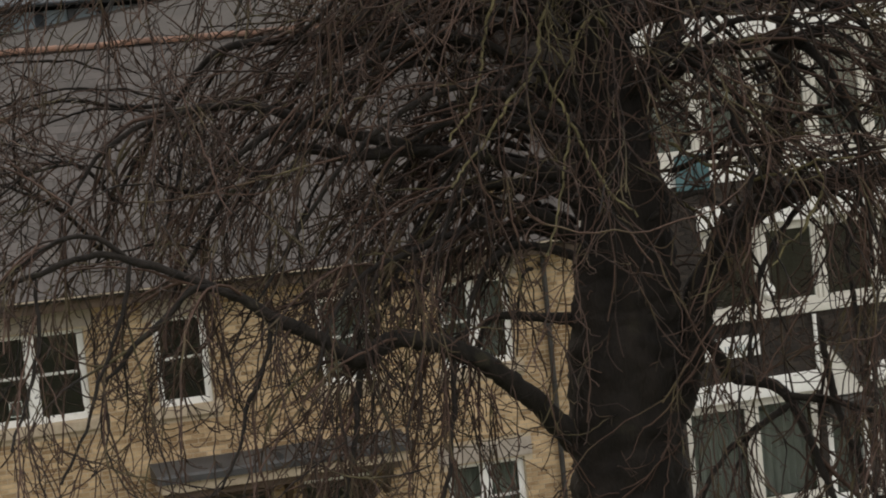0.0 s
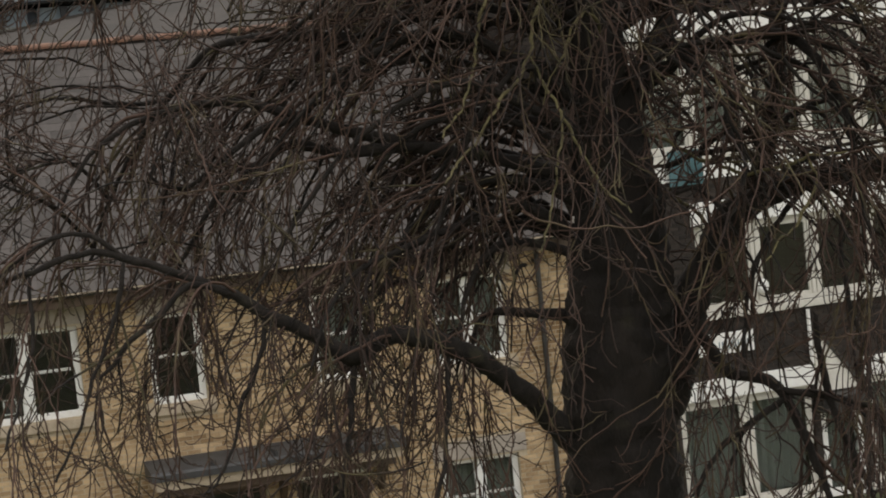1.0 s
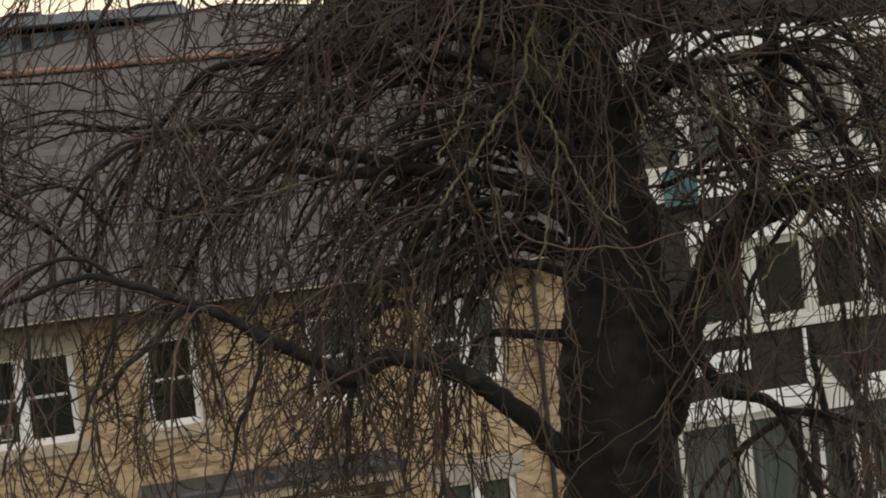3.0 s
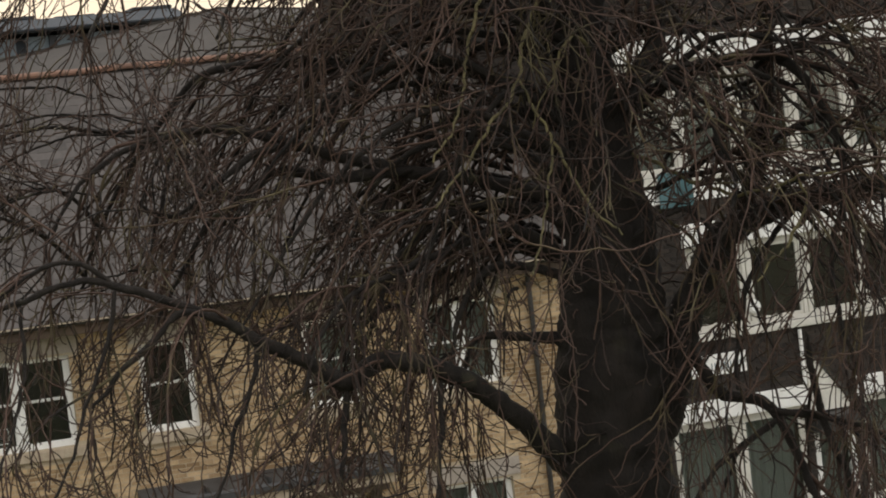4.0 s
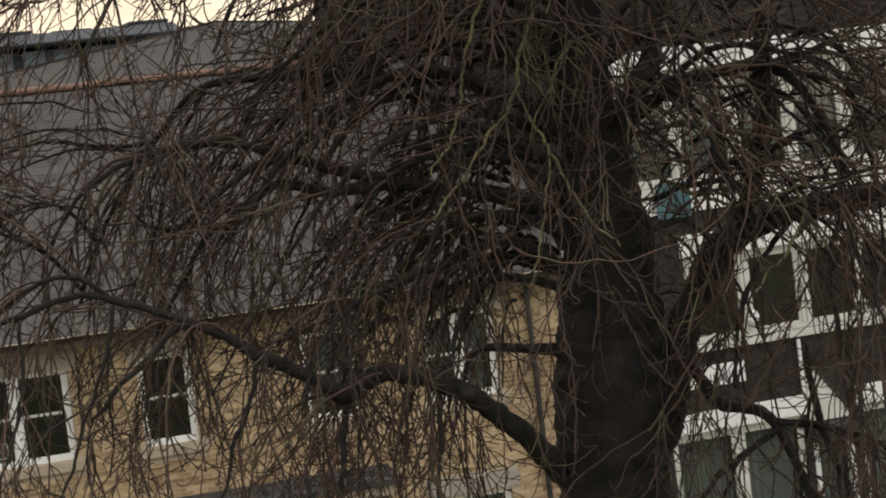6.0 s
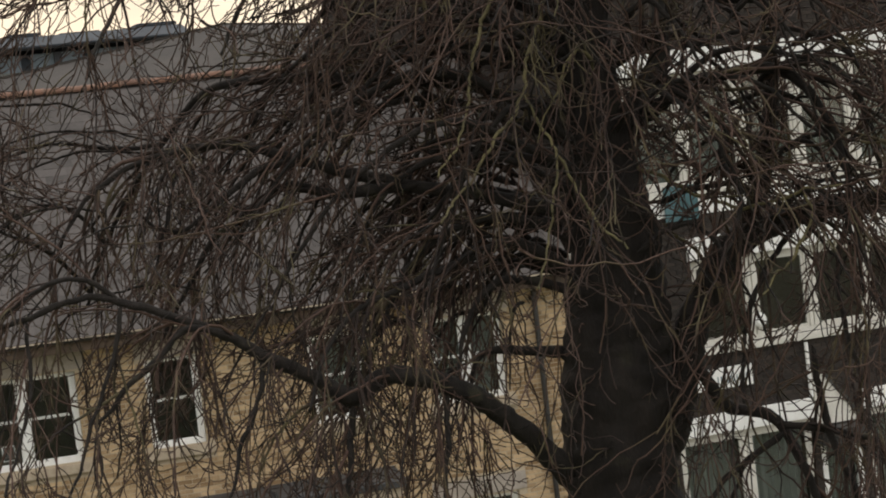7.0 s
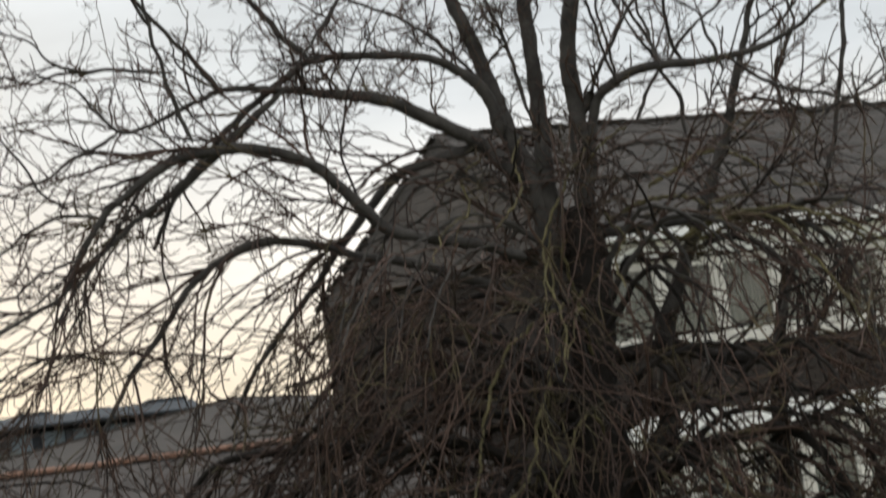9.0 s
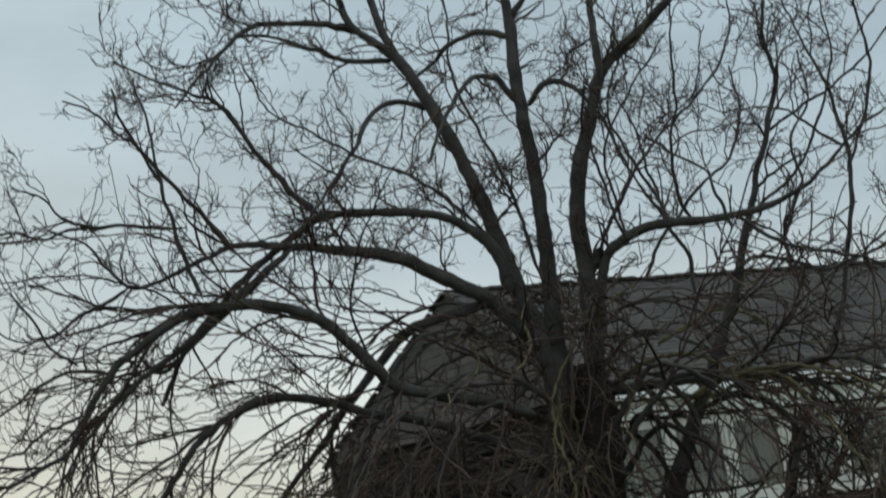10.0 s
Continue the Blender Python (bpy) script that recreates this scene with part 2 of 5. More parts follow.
def brick_stuff(name, layout, y, mat, parent, seed):
    """All bricks of a layout as one mesh of small uneven blocks standing proud of the mortar."""
    rng = random.Random(seed)
    verts, faces = [], []
    for a, b, z, h in layout:
        p = y - 0.006 - rng.random() * 0.006
        c = 0.004
        i = len(verts)
        verts += [(a, y + 0.01, z), (b, y + 0.01, z), (b, y + 0.01, z + h), (a, y + 0.01, z + h),
                  (a + c, p, z + c), (b - c, p, z + c), (b - c, p, z + h - c), (a + c, p, z + h - c)]
        faces += [(i + 4, i + 5, i + 6, i + 7), (i, i + 1, i + 5, i + 4), (i + 1, i + 2, i + 6, i + 5), (i + 2, i + 3, i + 7, i + 6), (i + 3, i, i + 4, i + 7)]
    ob = new(name, mesh_of(name, verts, faces, mat))
    ob.parent = parent
    return tagged(ob, kind="stuff")


# ---- ground ----
ground_bm = bmesh.new()
bmesh.ops.create_grid(ground_bm, x_segments=60, y_segments=60, size=1500)
for v in ground_bm.verts:
    d = math.hypot(v.co.x, v.co.y - 20)
    v.co.z = 0.05 * noise.noise(v.co * 0.3) if d < 60 else 0.0
ground = part("ground", ground_bm, GRASS, None)
tagged(ground, "rough winter lawn below the bare tree", "ground", kind="structure")


# ---- yellow brick house ----
house = new("house")
house.matrix_world = pose(-4.524, 33.0, 0.0, 0, 0, 17)
tagged(house, "two-storey yellow stock brick house with slate roof and white sash windows", "house")
H0, H1, DEPTH, EAVE = -7.5, 6.75, 8.2, 5.38
UP = (3.47, 4.90)
WINDOWS = [  # u0, u1, z0, z1, lights
    (-3.18, -1.48, *UP, 2), (-0.40, 0.47, *UP, 1), (2.27, 3.20, *UP, 1), (4.32, 5.60, *UP, 2), (-6.3, -5.4, *UP, 1),
    (4.22, 5.58, 0.55, 1.86, 2), (-4.0, -2.2, 0.55, 1.86, 2)]
DOORS = [(-0.25, 1.25, 0.0, 2.0), (1.75, 2.95, 0.0, 2.0)]
holes = [w[:4] for w in WINDOWS] + DOORS
part("wall", wall_bm(H0, H1, 0, EAVE, 0, 0.3, holes), MORTAR, house)
part("wall", boxes((H0, H0 + 0.3, 0.3, DEPTH, 0, EAVE), (H1 - 0.3, H1, 0.3, DEPTH, 0, EAVE), (H0 + 0.3, H1 - 0.3, DEPTH - 0.3, DEPTH, 0, EAVE)), BRICKS, house)
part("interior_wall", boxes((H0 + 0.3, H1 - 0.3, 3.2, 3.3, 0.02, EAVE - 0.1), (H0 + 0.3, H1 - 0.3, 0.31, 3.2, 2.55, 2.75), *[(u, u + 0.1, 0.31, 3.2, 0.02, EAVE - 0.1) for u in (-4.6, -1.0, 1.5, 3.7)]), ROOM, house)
for u in (H0, H1 - 0.3):
    part("gable", prism([(0.0, EAVE), (DEPTH, EAVE), (DEPTH / 2, EAVE + 3.85)], u, u + 0.3), BRICKS, house)


def sash_window(parent, u0, u1, z0, z1, lights, deep=0.10, curtain=0.0):
    """White sash window: frame, meeting rails, panes, sill; stone sill and lintel."""
    t = 0.075
    w = part("window", boxes((u0, u0 + t, deep, deep + 0.09, z0, z1), (u1 - t, u1, deep, deep + 0.09, z0, z1),
                             (u0 + t, u1 - t, deep, deep + 0.09, z1 - 0.06, z1), (u0 + t, u1 - t, deep, deep + 0.09, z0, z0 + 0.10), bevel=0.006), WHITE, parent, "white painted sash window")
    if lights == 2:
        mid = (u0 + u1) / 2
        part("mullion", boxes((mid - 0.07, mid + 0.07, deep - 0.01, deep + 0.09, z0 + 0.102, z1 - 0.062), bevel=0.006), WHITE, w)
        cells = [(u0 + t, mid - 0.07), (mid + 0.07, u1 - t)]
    else:
        cells = [(u0 + t, u1 - t)]
    zm = z0 + 0.1 + (z1 - z0 - 0.16) * 0.52
    for a, b in cells:
        part("meeting_rail", boxes((a, b, deep + 0.02, deep + 0.07, zm - 0.012, zm + 0.012), bevel=0.004), WHITE, w)
        s, e = 0.028, 0.006
        for za, zb, dy in ((z0 + 0.1, zm - 0.018, 0.045), (zm + 0.018, z1 - 0.06, 0.025)):
            part("sash", boxes((a, a + s, deep + dy - 0.015, deep + dy + 0.02, za, zb), (b - s, b, deep + dy - 0.015, deep + dy + 0.02, za, zb),
                                (a + s, b - s, deep + dy - 0.015, deep + dy + 0.02, za, za + e), (a + s, b - s, deep + dy - 0.015, deep + dy + 0.02, zb - e, zb)), WHITE, w)
            pane = part("pane", boxes((a + s, b - s, deep + dy, deep + dy + 0.006, za + e, zb - e)), GLASS, w)
            pane.visible_shadow = False
    part("sill", boxes((u0 - 0.10, u1 + 0.12, -0.07, deep, z0 - 0.17, z0 - 0.02), bevel=0.012), STONE, w, "pale stone sill")
    part("lintel", boxes((u0 - 0.14, u1 + 0.14, -0.02, 0.10, z1 + 0.03, z1 + 0.33), bevel=0.008), LINTEL, w, "pale grey stone lintel")
    if curtain:
        part("curtain", sheet_wave(u0 + t, u1 - t, z0 + 0.1, z1 - 0.05, deep + 0.22, 0.03, curtain), CURTAIN, w, "thin grey curtain")
    return w


for k, (a, b, c, d, n) in enumerate(WINDOWS):
    sash_window(house, a, b, c, d, n, curtain={2: 6, 3: 9, 5: 8}.get(k, 0))
card = tagged(part("window_card", boxes((-0.09, 0.09, -0.004, 0.004, 0, 0.22), bevel=0.003), LEAD, None), "small grey framed card standing in a window", "card")
card.parent = None
card.matrix_world = house.matrix_world @ pose(-2.62, 0.23, 3.63)
part("frame", boxes((-0.105, -0.085, -0.008, 0.008, -0.01, 0.23), (0.085, 0.105, -0.008, 0.008, -0.01, 0.23), (-0.085, 0.085, -0.008, 0.008, 0.215, 0.23), (-0.085, 0.085, -0.008, 0.008, -0.01, 0.005)), WHITE, card)

for a, b, c, d in DOORS:
    dr = part("door", boxes((a, a + 0.1, 0.12, 0.2, c, d), (b - 0.1, b, 0.12, 0.2, c, d), (a + 0.1, b - 0.1, 0.12, 0.2, d - 0.10, d), (a + 0.1, b - 0.1, 0.14, 0.18, c + 0.02, c + 1.0), bevel=0.004), BROWNWOOD, house, "dark timber entrance under the canopy")
    pane = part("pane", boxes((a + 0.1, b - 0.1, 0.155, 0.161, c + 1.0, d - 0.10)), GLASS, dr)
    pane.visible_shadow = False
part("door_head", boxes((1.8, 2.9, 0.02, 0.11, 1.93, 1.985), bevel=0.005), WHITE, house, "white painted door head")

# canopy over the doors: lead roof, pale fascia, dark beam
canopy = part("canopy", prism([(-0.75, 2.36), (-0.75, 2.46), (-0.70, 2.50), (-0.03, 2.62), (-0.03, 2.36)], -0.68, 3.46), LEAD, house, "flat grey lead canopy")
part("fascia", boxes((-0.62, 3.40, -0.68, -0.02, 2.20, 2.357), bevel=0.008), STONE, canopy, "pale canopy fascia")
part("soffit_beam", boxes((-0.52, 3.30, -0.58, -0.03, 2.08, 2.197), bevel=0.006), BROWNWOOD, canopy)
for u in (0.3, 1.3, 2.3):
    part("lead_roll", boxes((u, u + 0.05, -0.72, -0.04, 2.50, 2.60), bevel=0.015), LEAD, canopy)
for u in (-0.45, 1.45, 3.1):
    part("bracket", prism([(-0.02, 2.075), (-0.45, 2.075), (-0.02, 1.6)], u, u + 0.09), BROWNWOOD, canopy)

# small chimney stack low on the roof slope
stack = part("chimney", boxes((5.35, 5.98, 0.55, 1.15, 5.7, 6.34)), BRICKS, house, "low yellow brick stack")
part("chimney_cap", boxes((5.30, 6.05, 0.49, 1.21, 6.343, 6.42), bevel=0.01), STONE, stack, "pale stone capping")

# roof
RIDGE_Z, RIDGE_Y = 9.48, 4.1
PITCH = math.atan2(RIDGE_Z - EAVE - 0.02, RIDGE_Y + 0.38)
roof = part("roof", prism([(-0.38, EAVE + 0.0), (-0.38, EAVE + 0.06), (RIDGE_Y, RIDGE_Z), (DEPTH + 0.38, EAVE + 0.06), (DEPTH + 0.38, EAVE), (RIDGE_Y, RIDGE_Z - 0.12)], H0 - 0.15, H1 + 0.12), SLATES, house, "grey slate roof")
part("fascia_board", boxes((H0 - 0.15, H1 + 0.12, -0.40, -0.36, EAVE - 0.16, EAVE + 0.04), bevel=0.006), BROWNWOOD, house, "dark brown fascia board")
part("soffit", boxes((H0 - 0.15, H1 + 0.12, -0.36, -0.005, EAVE - 0.10, EAVE - 0.08)), WHITE, house, "white soffit")


def half_pipe(u0, u1, r, y, z):
    prof = [(y + r * math.cos(a), z - r * math.sin(a)) for a in np.linspace(0, math.pi, 9)]
    prof += [(y + (r - 0.008) * math.cos(a), z - (r - 0.008) * math.sin(a)) for a in np.linspace(math.pi, 0, 9)]
    return prism(prof, u0, u1)


gutter = part("gutter", half_pipe(H0 - 0.15, H1 + 0.12, 0.06, -0.47, EAVE + 0.05), BLACKPIPE, house, "black half-round gutter")
part("gutter_bead", boxes((H0 - 0.15, H1 + 0.12, -0.536, -0.526, EAVE + 0.036, EAVE + 0.060)), STONE, gutter, "pale gutter rim")


def pipe_bm(u, y, z0, z1, r=0.045):
    bm = bmesh.new()
    bmesh.ops.create_cone(bm, cap_ends=True, segments=14, radius1=r, radius2=r, depth=z1 - z0, matrix=Matrix.Translation((u, y, (z0 + z1) / 2)))
    return bm


dp = part("downpipe", pipe_bm(6.2, -0.09, 0.05, EAVE - 0.16), BLACKPIPE, house, "black downpipe")
for z in (0.8, 2.4, 4.0, 5.0):
    part("pipe_bracket", boxes((6.13, 6.27, -0.14, -0.005, z, z + 0.06), bevel=0.008), BLACKPIPE, dp)


def ridge_tile_mesh():
    prof = [(0.12 * math.cos(a), 0.080 * math.sin(a)) for a in np.linspace(-0.35, math.pi + 0.35, 9)]
    prof += [(0.10 * math.cos(a), 0.062 * math.sin(a)) for a in np.linspace(math.pi + 0.35, -0.35, 9)]
    bm = prism(prof, 0.0, 0.44)
    me = bpy.data.meshes.new("ridge_tile")
    bm.to_mesh(me)
    bm.free()
    me.materials.append(TERRACOTTA)
    return me


rt = ridge_tile_mesh()
rng = random.Random(4)
u = H0 - 0.15
while u < H1:
    ob = new("ridge_tile", rt)
    ob.parent = house
    ob.matrix_local = pose(u, RIDGE_Y, RIDGE_Z + 0.0 + rng.uniform(-0.01, 0.01), rng.uniform(-2, 2), rng.uniform(-0.6, 0.6), 0)
    u += 0.45


def slate_layout(u0, u1, rows, width=0.25):
    out = []
    for r in range(rows):
        u = u0 + (0.5 * width if r % 2 else 0)
        while u + width <= u1:
            out.append((u, r))
            u += width
    return out


ROWS_N = int(math.hypot(RIDGE_Z - EAVE, RIDGE_Y + 0.38) / 0.19)
cosp, sinp = math.cos(PITCH), math.sin(PITCH)


def slate_point(u, s, up):
    """A point of the front roof slope: s along the slope from the eave, up off it."""
    return (u, -0.38 + s * cosp - up * sinp, EAVE + 0.06 + s * sinp + up * cosp)


slate_parts, slate_rest = [], []
for u, r in slate_layout(H0 - 0.15, H1 + 0.12, ROWS_N):
    (slate_parts if -2.6 < u < 0.9 and r >= ROWS_N - 22 else slate_rest).append((u, r))
slate_parts, extra = slate_parts[:300], slate_parts[300:]
slate_rest += extra


def slate_verts(rng, u, r):
    w = 0.246
    s0, s1 = r * 0.19 - 0.01, r * 0.19 + 0.19
    lift = 0.0045 + rng.random() * 0.005
    skew = rng.uniform(-0.004, 0.004)
    top = [slate_point(u, s0 + skew, lift), slate_point(u + w, s0 - skew, lift), slate_point(u + w, s1, 0.004), slate_point(u, s1, 0.004)]
    bot = [slate_point(u, s0 + skew, 0.001), slate_point(u + w, s0 - skew, 0.001), slate_point(u + w, s1, 0.001), slate_point(u, s1, 0.001)]
    return top + bot


SL_FACES = [(0, 1, 2, 3), (4, 5, 1, 0), (5, 6, 2, 1), (7, 4, 0, 3)]
rng = random.Random(11)
verts, faces = [], []
for u, r in slate_rest:
    i = len(verts)
    verts += slate_verts(rng, u, r)
    faces += [tuple(i + k for k in f) for f in SL_FACES]
ob = new("slates", mesh_of("slates", verts, faces, SLATES))
ob.parent = roof
tagged(ob, kind="stuff")
for u, r in slate_parts:
    vs = slate_verts(rng, 0, r)
    ob = new("slate", mesh_of("slate", vs, SL_FACES, SLATE))
    ob.location = (u, 0, 0)
    ob.parent = roof

# bricks of the front
layout = brick_layout(H0, H1, 0.0, EAVE - 0.12, holes + [(w[0] - 0.14, w[1] + 0.14, w[3], w[3] + 0.335) for w in WINDOWS] + [(w[0] - 0.10, w[1] + 0.12, w[2] - 0.19, w[2]) for w in WINDOWS])
near = [b for b in layout if -1.3 < b[0] < 1.9 and 2.75 < b[2] < 3.4 and b[1] - b[0] > 0.2][:300]
near_set = set(near)
brick_stuff("bricks", [b for b in layout if b not in near_set], 0.0, BRICKS, house, 3)
bk = boxes((0, 0.215, -0.010, 0.01, 0, 0.065), bevel=0.003)
bme = bpy.data.meshes.new("brick")
bk.to_mesh(bme)
bk.free()
bme.materials.append(BRICK)
rng = random.Random(5)
for a, b, z, h in near:
    ob = new("brick", bme)
    ob.location = (a, rng.uniform(-0.003, 0.003), z)
    ob.parent = house

# ---- tall block of flats behind ----
AX, AY, BX, BY = 3.267, 36.0, -1.73, 41.8
flats = new("apartment_building")
flats.matrix_world = pose(AX, AY, 0, 0, 0, 20)
tagged(flats, "four-storey dark brick flats with white window bands and hipped roof", "building")
F1, FE = 17.0, 12.0
STRIPS = [  # u0, u1, z0, z1, lights, curtains
    (0.05, 6.95, 10.15, 11.62, 6, True), (7.6, 14.8, 10.15, 11.62, 6, True),
    (0.10, 6.95, 6.50, 8.50, 6, True), (7.6, 14.8, 6.50, 8.50, 6, True),
    (1.08, 6.95, 3.68, 5.20, 5, False), (7.6, 14.8, 3.68, 5.20, 6, False),
    (0.48, 3.12, 0.20, 2.14, 2, True), (4.25, 6.95, 0.20, 2.14, 2, True), (7.6, 14.8, 0.20, 2.14, 6, True)]
PORCH = (3.25, 4.10, 0.0, 1.75)
PANEL = (0.55, 2.03, 2.92, 3.29)
fholes = [s[:4] for s in STRIPS] + [PORCH]
part("wall", wall_bm(0, F1, 0, FE, 0, 0.3, fholes), DARKMORTAR, flats)
c20, s20 = math.cos(radians(20)), math.sin(radians(20))
bu, bv = (BX - AX) * c20 + (BY - AY) * s20, -(BX - AX) * s20 + (BY - AY) * c20
END_LEN = math.hypot(bu, bv - 0.3)
END_AT = pose(bu, bv, 0, 0, 0, math.degrees(math.atan2(0.3 - bv, -bu)))
END_HOLES = [(5.50, 6.90, 3.68, 5.20)]
end_wall = part("end_wall", wall_bm(0, END_LEN, 0, FE + 0.19, 0, 0.3, END_HOLES), DARKMORTAR, flats)
end_wall.matrix_local = END_AT
part("back_wall", boxes((bu, F1, bv, bv + 0.3, 0, FE + 0.19), (F1 - 0.3, F1, 0.3, bv, 0, FE + 0.19)), DARKBRICK, flats)
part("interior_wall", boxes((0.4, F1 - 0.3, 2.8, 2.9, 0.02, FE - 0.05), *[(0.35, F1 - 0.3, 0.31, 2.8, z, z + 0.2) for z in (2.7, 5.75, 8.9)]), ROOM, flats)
# hipped roof
RZ, RV = 15.09, 4.75
roof2 = bmesh.new()
o = 0.30
ev = [roof2.verts.new(p) for p in ((-o, -o, FE + 0.2), (F1 + o, -o, FE + 0.2), (F1 + o, bv + o, FE + 0.2), (bu - 0.1, bv + o, FE + 0.2))]
ap = [roof2.verts.new(p) for p in ((-0.75, RV, RZ), (F1 - 4, RV, RZ))]
for f in ((ev[0], ev[1], ap[1], ap[0]), (ev[1], ev[2], ap[1]), (ev[2], ev[3], ap[0], ap[1]), (ev[3], ev[0], ap[0]), (ev[3], ev[2], ev[1], ev[0])):
    roof2.faces.new(f)
bmesh.ops.recalc_face_normals(roof2, faces=roof2.faces[:])
broof = part("roof", roof2, BROWNROOF, flats, "brown-grey hipped tile roof")


def tile_rows(edge0, edge1, top0, top1, rise=0.20, width=0.27, seed=0):
    """Small lapped tiles over a roof plane between its eave line and its top line."""
    rng = random.Random(seed)
    a, b, c, d = (Vector(p) for p in (edge0, edge1, top0, top1))
    out = (b - a).cross((c + d) / 2 - (a + b) / 2).normalized()
    out = out if out.z > 0 else -out
    n = max(1, int(((c + d) / 2 - (a + b) / 2).length / rise))
    verts, faces = [], []
    for r in range(n):
        p0, p1 = a.lerp(c, r / n), b.lerp(d, r / n)
        q0, q1 = a.lerp(c, (r + 1) / n), b.lerp(d, (r + 1) / n)
        m = max(1, int((p1 - p0).length / width))
        for k in range(m):
            t0, t1 = (k + 0.5 * (r % 2)) / m, min(1.0, (k + 0.96 + 0.5 * (r % 2)) / m)
            if t1 - t0 < 0.3 / m:
                continue
            lift = 0.011 + rng.random() * 0.008
            sag = rng.uniform(-0.012, 0.012)
            i = len(verts)
            foot = [p0.lerp(p1, t) - (q0 - p0) * (0.06 + sag) for t in (t0, t1)]
            head = [q0.lerp(q1, t) for t in (t1, t0)]
            verts += [foot[0] + out * lift, foot[1] + out * lift, head[0] + out * 0.006, head[1] + out * 0.006, foot[0] + out * 0.003, foot[1] + out * 0.003]
            faces += [(i, i + 1, i + 2, i + 3), (i + 4, i + 5, i + 1, i)]
    return verts, faces


RIDGE0, RIDGE1 = (-0.75, RV, RZ), (F1 - 4, RV, RZ)
for k, spans in enumerate((((-o, -o, FE + 0.2), (F1 + o, -o, FE + 0.2), RIDGE0, RIDGE1), ((bu - 0.1, bv + o, FE + 0.2), (-o, -o, FE + 0.2), RIDGE0, RIDGE0))):
    verts, faces = tile_rows(*spans, seed=k)
    tiles = new("roof_tiles", mesh_of("roof_tiles", verts, faces, BROWNROOF))
    tiles.parent = broof
    tagged(tiles, kind="stuff")
cap_bm = prism([(0.11 * math.cos(a), 0.07 * math.sin(a)) for a in np.linspace(0, math.pi, 9)], 0.0, 0.44)
cap_me = bpy.data.meshes.new("ridge_cap")
cap_bm.to_mesh(cap_me)
cap_bm.free()
cap_me.materials.append(BROWNROOF)
for p, q in ((RIDGE0, RIDGE1), ((-o, -o, FE + 0.2), RIDGE0), ((bu - 0.1, bv + o, FE + 0.2), RIDGE0)):
    run = Vector(q) - Vector(p)
    count = int(run.length / 0.45)
    for k in range(count):
        cap = new("ridge_cap", cap_me)
        cap.parent = broof
        cap.matrix_local = Matrix.Translation(Vector(p) + run * k / count) @ run.to_track_quat("X", "Z").to_matrix().to_4x4() @ pose(0, 0, 0.012 * (k % 3), 0, 0, 0)
part("eave_board", boxes((-0.3, F1 + 0.3, -0.34, -0.30, FE - 0.02, FE + 0.19), (-0.3, F1 + 0.3, -0.30, -0.005, FE + 0.0, FE + 0.02)), WHITE, flats, "white eaves board")


def strip_window(parent, u0, u1, z0, z1, lights, curtain, deep=0.05):
    """A band of white-framed windows with a deep white head and sill."""
    t = 0.075
    w = part("window", boxes((u0, u0 + t, deep, deep + 0.1, z0, z1), (u1 - t, u1, deep, deep + 0.1, z0, z1), (u0 + t, u1 - t, deep, deep + 0.1, z1 - 0.09, z1), (u0 + t, u1 - t, deep, deep + 0.1, z0, z0 + 0.09), bevel=0.008), CREAM, parent, "off-white framed window band")
    step = (u1 - u0) / lights
    for i in range(lights):
        a = u0 + t if i == 0 else u0 + i * step + 0.085
        b = u1 - t if i == lights - 1 else u0 + (i + 1) * step - 0.085
        if i:
            m = u0 + i * step
            part("mullion", boxes((m - 0.085, m - 0.012, deep - 0.02, deep + 0.1, z0 + 0.092, z1 - 0.092), (m + 0.012, m + 0.085, deep - 0.02, deep + 0.1, z0 + 0.092, z1 - 0.092), (m - 0.012, m + 0.012, deep + 0.01, deep + 0.09, z0 + 0.092, z1 - 0.092), bevel=0.006), CREAM, w)
        s = 0.05
        part("casement", boxes((a, a + s, deep + 0.01, deep + 0.06, z0 + 0.092, z1 - 0.092), (b - s, b, deep + 0.01, deep + 0.06, z0 + 0.092, z1 - 0.092), (a + s, b - s, deep + 0.01, deep + 0.06, z0 + 0.092, z0 + 0.092 + s), (a + s, b - s, deep + 0.01, deep + 0.06, z1 - 0.092 - s, z1 - 0.092), bevel=0.004), CREAM, w)
        pane = part("pane", boxes((a + s, b - s, deep + 0.032, deep + 0.038, z0 + 0.092 + s, z1 - 0.092 - s)), GLASS, w)
        pane.visible_shadow = False
        if curtain:
            part("curtain", sheet_wave(a, b, z0 + 0.12, z1 - 0.1, deep + 0.26, 0.035, 7), CURTAIN, w, "grey net curtain")
    return w


for a, b, c, d, n, cur in STRIPS:
    w = strip_window(flats, a, b, c, d, n, cur)
    if d < 11:
        part("head_band", boxes((a - 0.06, b + 0.06, -0.06, 0.045, d + 0.005, d + (0.42 if d > 3 else 0.36)), bevel=0.01), WHITE, w, "deep white head board")
    part("sill_band", boxes((a - 0.08, b + 0.08, -0.08, 0.045, c - 0.135, c - 0.005), bevel=0.01), CREAM, w, "off-white sill")
for a, b in ((0.05, 6.95), (7.6, 14.8)):
    part("apron_board", boxes((a, b, -0.03, -0.004, 6.02, 6.30), bevel=0.006), WHITE, flats, "white boarded apron")
    part("frieze_board", boxes((a, b, -0.05, -0.004, 11.66, 11.95), bevel=0.006), WHITE, flats, "white frieze board")
part("sign_panel", boxes((PANEL[0], PANEL[1], -0.045, -0.004, PANEL[2], PANEL[3]), bevel=0.006), WHITE, flats, "white name panel")
